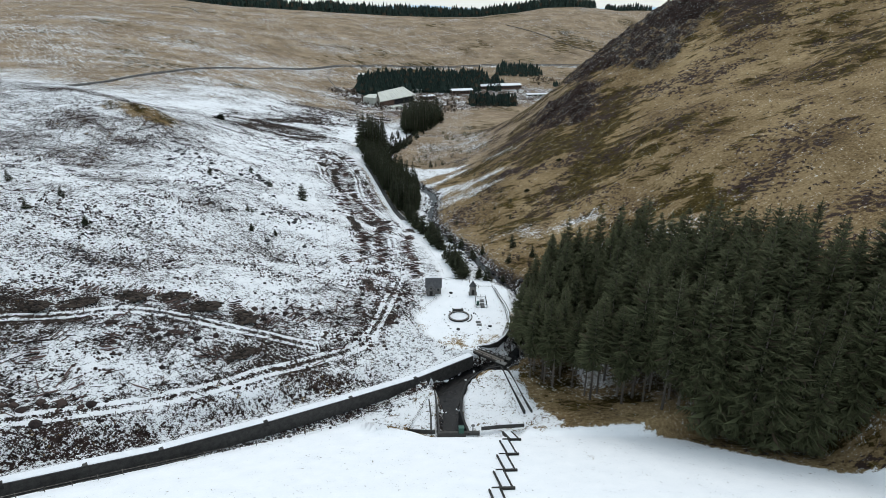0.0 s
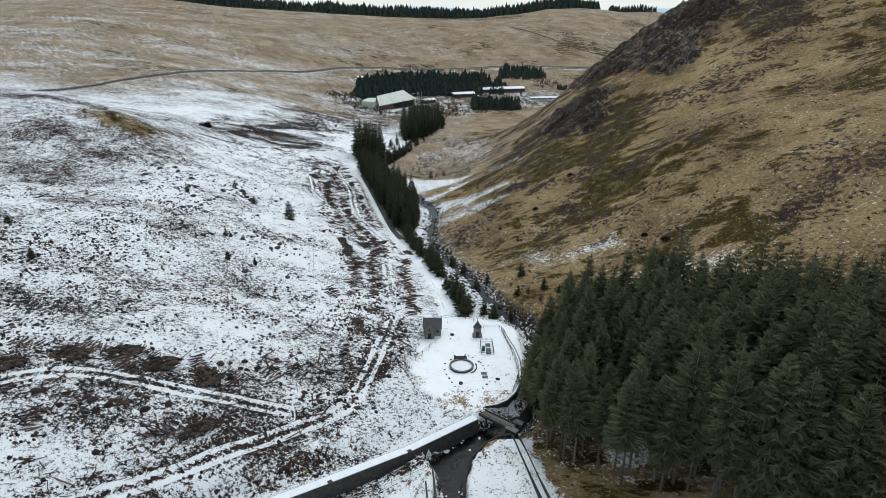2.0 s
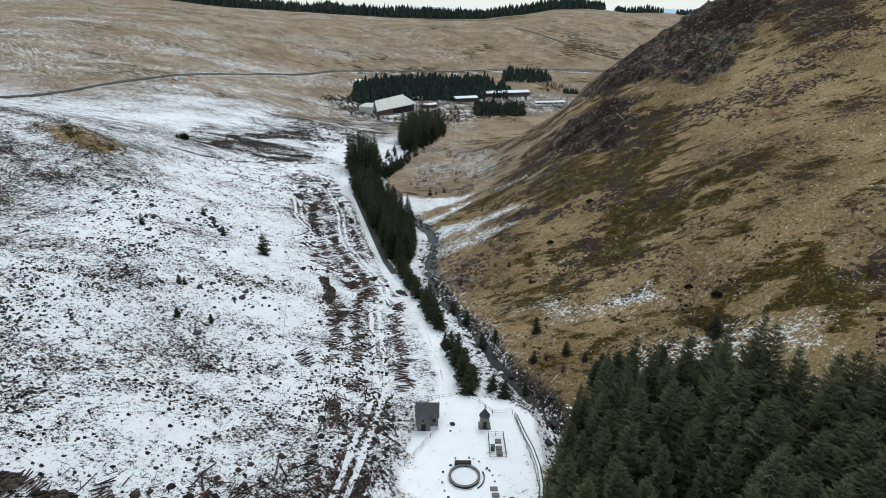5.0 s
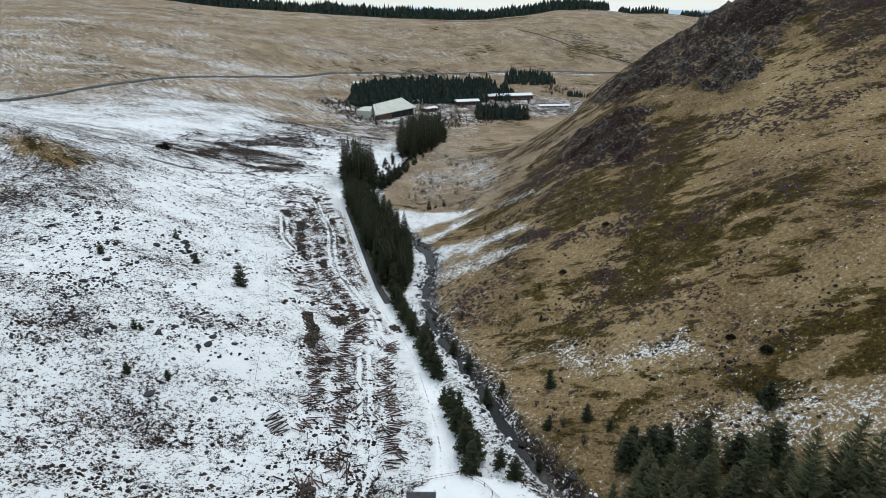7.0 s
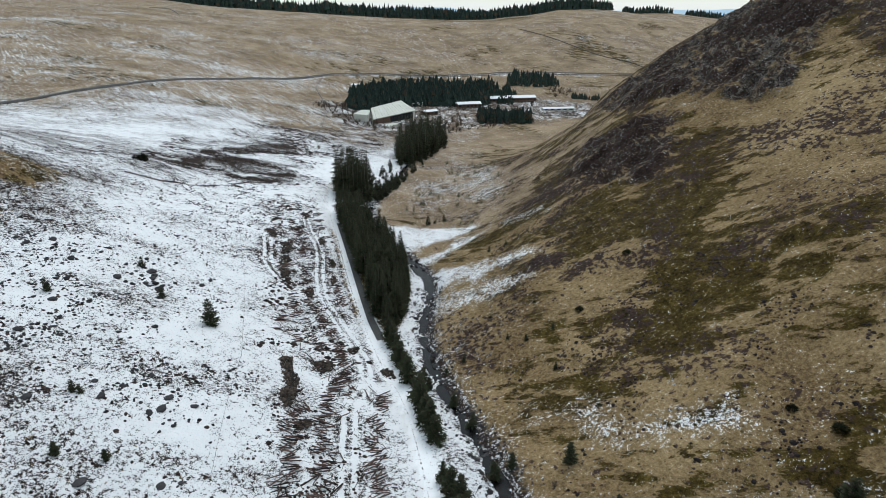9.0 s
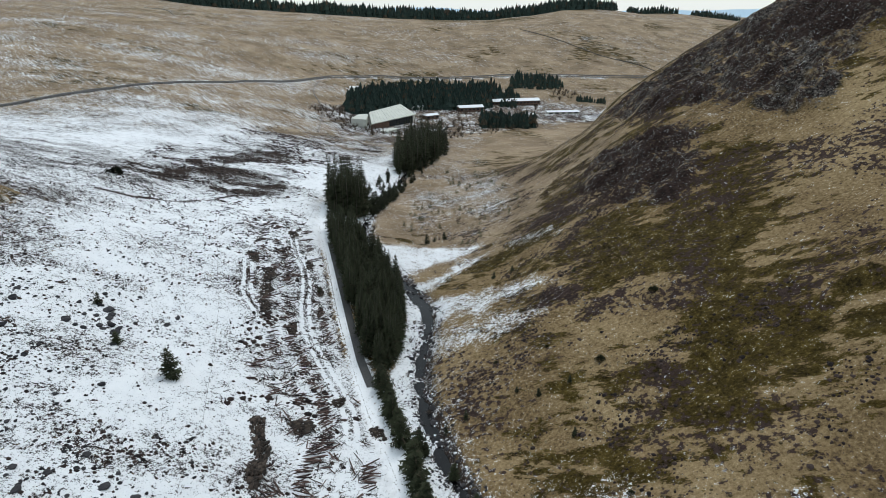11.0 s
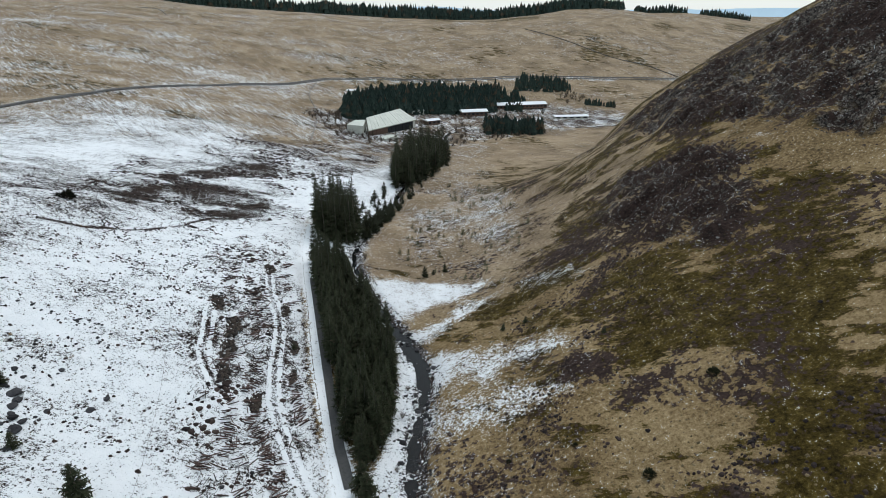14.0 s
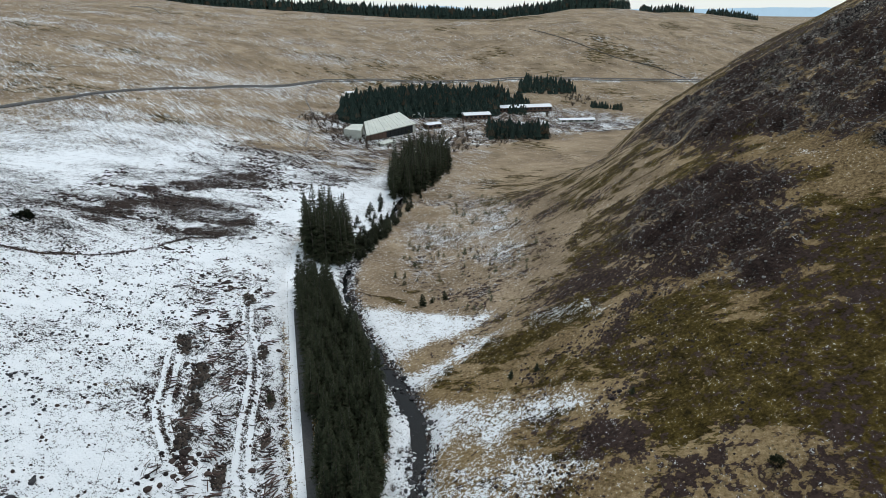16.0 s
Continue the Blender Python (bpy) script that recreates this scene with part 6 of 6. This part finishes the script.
def strew(name, count, area, seed, make, mat, label, category, keep=None):
    """Small shapes past counting, in one mesh. make(rng) gives verts and faces about the origin."""
    rng = random.Random(seed)
    nr = np.random.RandomState(seed)
    xs, ys = nr.uniform(area[0], area[1], count), nr.uniform(area[2], area[3], count)
    if keep is not None:
        ok = nr.uniform(0, 1, count) < keep(xs, ys)
        xs, ys = xs[ok], ys[ok]
    zs = ground(xs, ys)
    shapes = [make(rng) for _ in range(24)]
    vs, fs, o = [], [], 0
    for x, y, z in zip(xs, ys, zs):
        v, f = shapes[rng.randrange(24)]
        a, s = rng.uniform(0, 6.28), rng.uniform(.6, 1.35)
        c, d = math.cos(a) * s, math.sin(a) * s
        vs.append(np.stack([x + v[:, 0] * c - v[:, 1] * d, y + v[:, 0] * d + v[:, 1] * c, z + v[:, 2] * s], 1))
        fs += [tuple(k + o for k in q) for q in f]
        o += len(v)
    return tagged(new(name, mesh_of(name, np.concatenate(vs), fs, mat)), label, category, kind="stuff")


def tuft(rng, r=.5, h=.4, n=7):
    v = [(0, 0, h)]
    for ring, q, z in ((0, .55, .75 * h), (1, 1.0, -.12)):
        for k in range(n):
            a = 6.283 * (k + .5 * ring) / n
            w = r * q * rng.uniform(.65, 1.3)
            v.append((w * math.cos(a), w * math.sin(a), z * rng.uniform(.7, 1.2)))
    f = [(0, 1 + k, 1 + (k + 1) % n) for k in range(n)]
    for k in range(n):
        j = (k + 1) % n
        f += [(1 + k, 1 + n + k, 1 + j), (1 + j, 1 + n + k, 1 + n + j)]
    return np.array(v), f


HEATHER = mottled("heather", (0.012, 0.008, 0.008), (0.060, 0.040, 0.033), 1.5, each=0.6)
RUSH = mottled("straw_tussock", (0.08, 0.06, 0.03), (0.24, 0.18, 0.10), 1.5, each=0.5)


def open_left(x, y):
    d, side, _ = along(x, y, STREAM)
    lone = np.where(side > 0, smooth(d, 16, 40), 0) * (edge(x, y, PLATFORM) > 2) * (along(x, y, TRACK)[0] > 6) * (along(x, y, SPILL_WALL)[0] > 6) * ((along(x, y, SPILL_WALL)[1] > 0) | (y > 132))
    return lone * np.clip(0.18 - 0.30 * smooth(y, 240, 300) * smooth(x, -140, -110) + 1.2 * wave(x, y, 16.0, 41, 5) + 0.4 * wave(x, y, 60.0, 42), 0.075, 1) * np.clip(.5 + 2.2 * wave(x, y, 3.0, 48, 2), 0, 1)


def open_right(x, y):
    d, side, _ = along(x, y, STREAM)
    return np.where(side < 0, smooth(d, 6, 14), 0) * (edge(x, y, PLANTATION) > 1) * (y > 120) * np.clip(-0.06 + 1.6 * wave(x, y, 12.0, 43, 4) + 0.4 * wave(x, y, 50.0, 44), 0.006, 1) * np.clip(.35 + 2.4 * wave(x, y, 4.0, 49, 2), 0, 1)


strew("heather_tufts", 105000, (-190, -10, 85, 440), 61, lambda r: tuft(r, r.uniform(.16, .5), r.uniform(.15, .4)), HEATHER, "dark heather tufts poking through the snow", "heather", open_left)
strew("hill_heather", 110000, (5, 190, 150, 500), 62, lambda r: tuft(r, r.uniform(.16, .5), r.uniform(.12, .32)), HEATHER, "purple-brown heather clumps on the straw hillside", "heather", open_right)
strew("straw_tussocks", 5000, (5, 60, 150, 420), 63, lambda r: tuft(r, r.uniform(.15, .4), r.uniform(.1, .25)), RUSH, "straw-coloured grass tussocks on the hillside", "grass", lambda x, y: (along(x, y, STREAM)[1] < 0) * (edge(x, y, PLANTATION) > 1) * .7)


small_rock = stone_mesh(9, 1)


def pebble(rng, big=1.0):
    v = big * np.array([p.co for p in small_rock.vertices]) * rng.uniform(.14, .5) * np.array([1, rng.uniform(.5, 1), rng.uniform(.5, 1)])
    return v + np.array([0, 0, .06]), [tuple(p.vertices) for p in small_rock.polygons]


strew("stream_stones", 24000, (-48, 32, 124, 480), 64, pebble, BOULDER, "dark wet stones along the stream bed and banks", "stones", lambda x, y: (along(x, y, STREAM)[0] < 5.0) * (edge(x, y, PLATFORM) > .8) * np.where(along(x, y, STREAM)[1] < 0, .85, .45))
strew("snowy_stream_stones", 24000, (-48, 32, 124, 480), 67, pebble, SNOW, "snow-capped stones and ice in the stream bed", "stones", lambda x, y: (along(x, y, STREAM)[0] < 4.6) * (edge(x, y, PLATFORM) > .8) * np.clip(.35 + 1.5 * wave(x, y, 7.0, 55), 0, 1) * .8)
strew("stream_boulders", 9000, (-48, 32, 124, 480), 75, lambda r: pebble(r, 2.2), BOULDER, "dark boulders breaking the water of the stream", "stones", lambda x, y: (along(x, y, STREAM)[0] < 3.4) * (edge(x, y, PLATFORM) > .8) * np.clip(.25 + 1.6 * wave(x, y, 6.0, 76), 0, 1) * .7)
strew("slope_stones", 60000, (-180, -30, 120, 400), 65, pebble, BOULDER, "dark small stones scattered over the snow slope", "stones", lambda x, y: (along(x, y, STREAM)[1] > 0) * (along(x, y, TRACK)[0] > 12) * (along(x, y, SPILL_WALL)[0] > 14) * np.clip(wave(x, y, 26.0, 45, 2) * 1.1 + .05, 0, 1) * np.clip(2.2 * wave(x, y, 4.5, 46, 2) + .1, 0, 1))
strew("crag_stones", 12000, (60, 190, 300, 520), 66, pebble, STONE, "loose grey rocks on the craggy hill shoulder", "stones", lambda x, y: np.maximum(patch(x, y, CRAG_HIGH, 5, 6, 21), .7 * patch(x, y, CRAG_LOW, 5, 6, 22)) * .9)

strew("channel_stones", 3600, (-4, 20, 98, 136), 68, pebble, BOULDER, "dark stones lying in the stilling channel", "stones", lambda x, y: (edge(x, y, CHANNEL) < -.2) * np.clip(.3 + 1.4 * wave(x, y, 4.0, 58), 0, 1))
strew("channel_ice", 3600, (-4, 20, 98, 136), 69, pebble, SNOW, "snow and ice lumps in the stilling channel", "stones", lambda x, y: (edge(x, y, CHANNEL) < -.2) * np.clip(.1 + 1.6 * wave(x, y, 4.0, 59), 0, 1))
strew("ditch_stones", 5000, (-75, 2, 60, 122), 70, pebble, BOULDER, "dark rubble at the foot of the spillway wall", "stones", lambda x, y: (along(x, y, SPILL_WALL)[0] < 4.2) * (along(x, y, SPILL_WALL)[1] < 0) * .45)

# ---- felled timber ----


def stick(rng, l0, l1, r0, r1, lift=.1):
    l, r, t = rng.uniform(l0, l1), rng.uniform(r0, r1), rng.uniform(-.10, .10)
    v, f = [], []
    tube(v, f, (-l / 2, 0, lift + r - t * l / 2), (l / 2, rng.uniform(-.15, .15), lift + r + t * l / 2), r, r * .8, 5)
    return np.array([tuple(p) for p in v]), f


def fell_zone(x, y):
    a = np.maximum(patch(x, y, CLEARFELL_NEAR, 3, 4, 5), patch(x, y, CLEARFELL_FAR, 3, 4, 6))
    clear = np.minimum.reduce([smooth(along(x, y, line)[0] + .5 * wave(x, y, 5.0, 77), .7, 1.8) for line in (RUTS, FORWARD_LOW, FORWARD_HIGH, TRACK)])
    return a * clear * np.clip(.45 + 1.5 * wave(x, y, 8.0, 46), .04, 1)


strew("brash_twigs", 48000, (-118, -8, 60, 412), 71, lambda r: stick(r, .7, 2.2, .025, .06, .06), BRASH, "dark broken branches left over the felled ground", "brash", fell_zone)
strew("scattered_logs", 7000, (-118, -8, 60, 412), 72, lambda r: stick(r, 1.8, 4.2, .08, .15, .08), LOG, "red-brown cut logs scattered over the felled ground", "logs", fell_zone)
strew("upper_brash", 9000, (-185, -75, 405, 565), 73, lambda r: stick(r, 1.2, 3.0, .06, .12, .08), BRASH, "dark brash lines on the upper felled slope", "brash", lambda x, y: patch(x, y, UPPER_BRASH, 8, 10, 7) * np.clip(.3 + 1.3 * wave(x * .4, y * 1.5, 14.0, 47), 0, 1))


def heap_zone(x, y):
    a = np.maximum.reduce([patch(x, y, UPPER_BRASH, 8, 10, 7), patch(x, y, UPPER_STRIP, 8, 12, 9), patch(x, y, SIDE_STRIP, 3, 3, 8), .35 * patch(x, y, CLEARFELL_FAR, 3, 4, 6), .35 * patch(x, y, CLEARFELL_NEAR, 3, 4, 5)])
    clear = np.minimum.reduce([smooth(along(x, y, line)[0] + .5 * wave(x, y, 5.0, 77), .9, 2.0) for line in (RUTS, FORWARD_LOW, FORWARD_HIGH, TRACK)])
    return a * clear * np.clip(2.4 * wave(x * .55 + y * .2, y * 1.2 - x * .3, 12.0, 73, 3) - .12, 0, 1)


strew("brash_heaps", 52000, (-185, -8, 62, 665), 74, lambda r: tuft(r, r.uniform(.35, 1.0), r.uniform(.2, .55), 6), HEATHER, "dark heaps of brash and heather on the felled strips", "brash", heap_zone)
LOGS = []
for k in range(4):
    lv, lf = [], []
    tube(lv, lf, (-1.9, 0, 0), (1.9, .05 * k, 0), .14, .10 + .01 * k, 7)
    LOGS.append(mesh_of("log", lv, lf, LOG))


def log_pile(x, y, turn, n, spread):
    root = new("log_pile")
    root.matrix_basis = pose(x, y, height(x, y), 0, 0, turn)
    tagged(root, "loose row of red-brown cut spruce logs in the snow", "log pile", "felled log rows")
    for k in range(n):
        u = (k + rng.uniform(-.4, .4)) / n - .5
        px, py = rng.uniform(-.7, .7), u * spread
        a = math.radians(turn)
        gx, gy = x + px * math.cos(a) - py * math.sin(a), y + px * math.sin(a) + py * math.cos(a)
        z = height(gx, gy) - height(x, y) + rng.uniform(.10, .5)
        piece("log", rng.choice(LOGS), root, m=pose(px, py, z, 0, rng.uniform(-7, 7), rng.gauss(0, 19)) @ Matrix.Diagonal((rng.uniform(.6, 1.05), .95, .95, 1)))


rng = random.Random(23)
marks = points(RUTS, 6.5)
for a, b in zip(marks, marks[1:]):
    if a[1] > 385:
        continue
    turn = math.degrees(math.atan2(b[1] - a[1], b[0] - a[0]))
    l = math.dist(a, b)
    nx, ny = -(b[1] - a[1]) / l, (b[0] - a[0]) / l
    for side, chance in ((5.6, .95), (-5.4, .95), (11.5, .45), (17, .2)):
        if rng.random() < chance:
            px, py = a[0] + nx * side * rng.uniform(.9, 1.15), a[1] + ny * side * rng.uniform(.9, 1.15)
            if along(np.array([px]), np.array([py]), TRACK)[0][0] > 5.5:
                log_pile(px, py, turn + 90 + rng.choice((-34, -20, 24, 8)), rng.randint(8, 14), 6.2)
for x, y, t in ((-64, 127, 60), (-72, 131, 80), (-90, 124, 70), (-84, 128, 85), (-52, 133, 40), (-44, 130, 55), (-58, 116, 100), (-70, 108, 20), (-90, 92, -25), (-80, 100, 10), (-38, 135, 60), (-33, 138, 50),
                (-50, 110, -30), (-62, 132, 75), (-24, 150, 20), (-22, 162, 100), (-24, 172, 110), (-20, 178, 80)):
    log_pile(x, y, t, rng.randint(8, 15), 5.5)


def brash_pile_mesh(seed, r=3.6):
    """A low heap of broken branches: crossed sticks over matted clumps."""
    g = random.Random(seed)
    v, f = [], []
    for k in range(150):
        a, q = g.uniform(0, 6.28), r * math.sqrt(g.random())
        z = .75 * (1 - (q / r) ** 2) * g.uniform(.3, 1.1)
        t, l = g.uniform(0, 3.14), g.uniform(.5, 1.5)
        c = Vector((q * math.cos(a), q * math.sin(a) * .7, z))
        e = Vector((math.cos(t), math.sin(t), g.uniform(-.3, .3))) * l * .5
        tube(v, f, c - e, c + e, g.uniform(.03, .07), .02, 3)
    for k in range(90):
        a, q = g.uniform(0, 6.28), r * math.sqrt(g.random())
        tv, tf = tuft(g, g.uniform(.3, .7), g.uniform(.2, .5) + .35 * (1 - (q / r) ** 2), 6)
        o = len(v)
        v += [Vector((p[0] + q * math.cos(a), p[1] + q * math.sin(a) * .7, p[2])) for p in tv]
        f += [tuple(i + o for i in p) for p in tf]
    return mesh_of("brash_pile", v, f, BRASH)


HEAPS = [brash_pile_mesh(81 + k) for k in range(4)]
for k, (x, y, size, turn) in enumerate(((-40, 241, 1.1, 100), (-37, 233, 1.0, 95), (-36, 225, 1.0, 80), (-33, 246, .9, 20), (-31, 216, .8, 30), (-71, 338, 1.1, 120), (-62, 326, 1.2, 110), (-60, 315, 1.0, 110),
                                         (-44, 325, .8, 110), (-47, 297, .9, 110), (-57, 304, .9, 120), (-66, 375, .9, 110), (-41, 311, .7, 100), (-27, 262, .7, 60), (-52, 345, .8, 110), (-15, 250, .7, 100),
                                         (-60, 128, 1.3, 10), (-68, 130, 1.1, 20), (-76, 126, 1.2, 5), (-50, 128, 1.0, -20), (-92, 116, 1.2, 0), (-84, 120, 1.0, 20), (-46, 112, .9, 30), (-24, 168, .7, 90))):
    heap = new("brash_pile", HEAPS[k % 4])
    heap.matrix_basis = pose(x, y, height(x, y) - .05, 0, 0, turn) @ Matrix.Diagonal((size * 1.45, size * (.8 + .12 * (k % 4)), size * .7, 1))
    tagged(heap, "dark heap of broken branches lying on the felled snowy ground", "brash pile", "felled brash piles", kind="stuff")
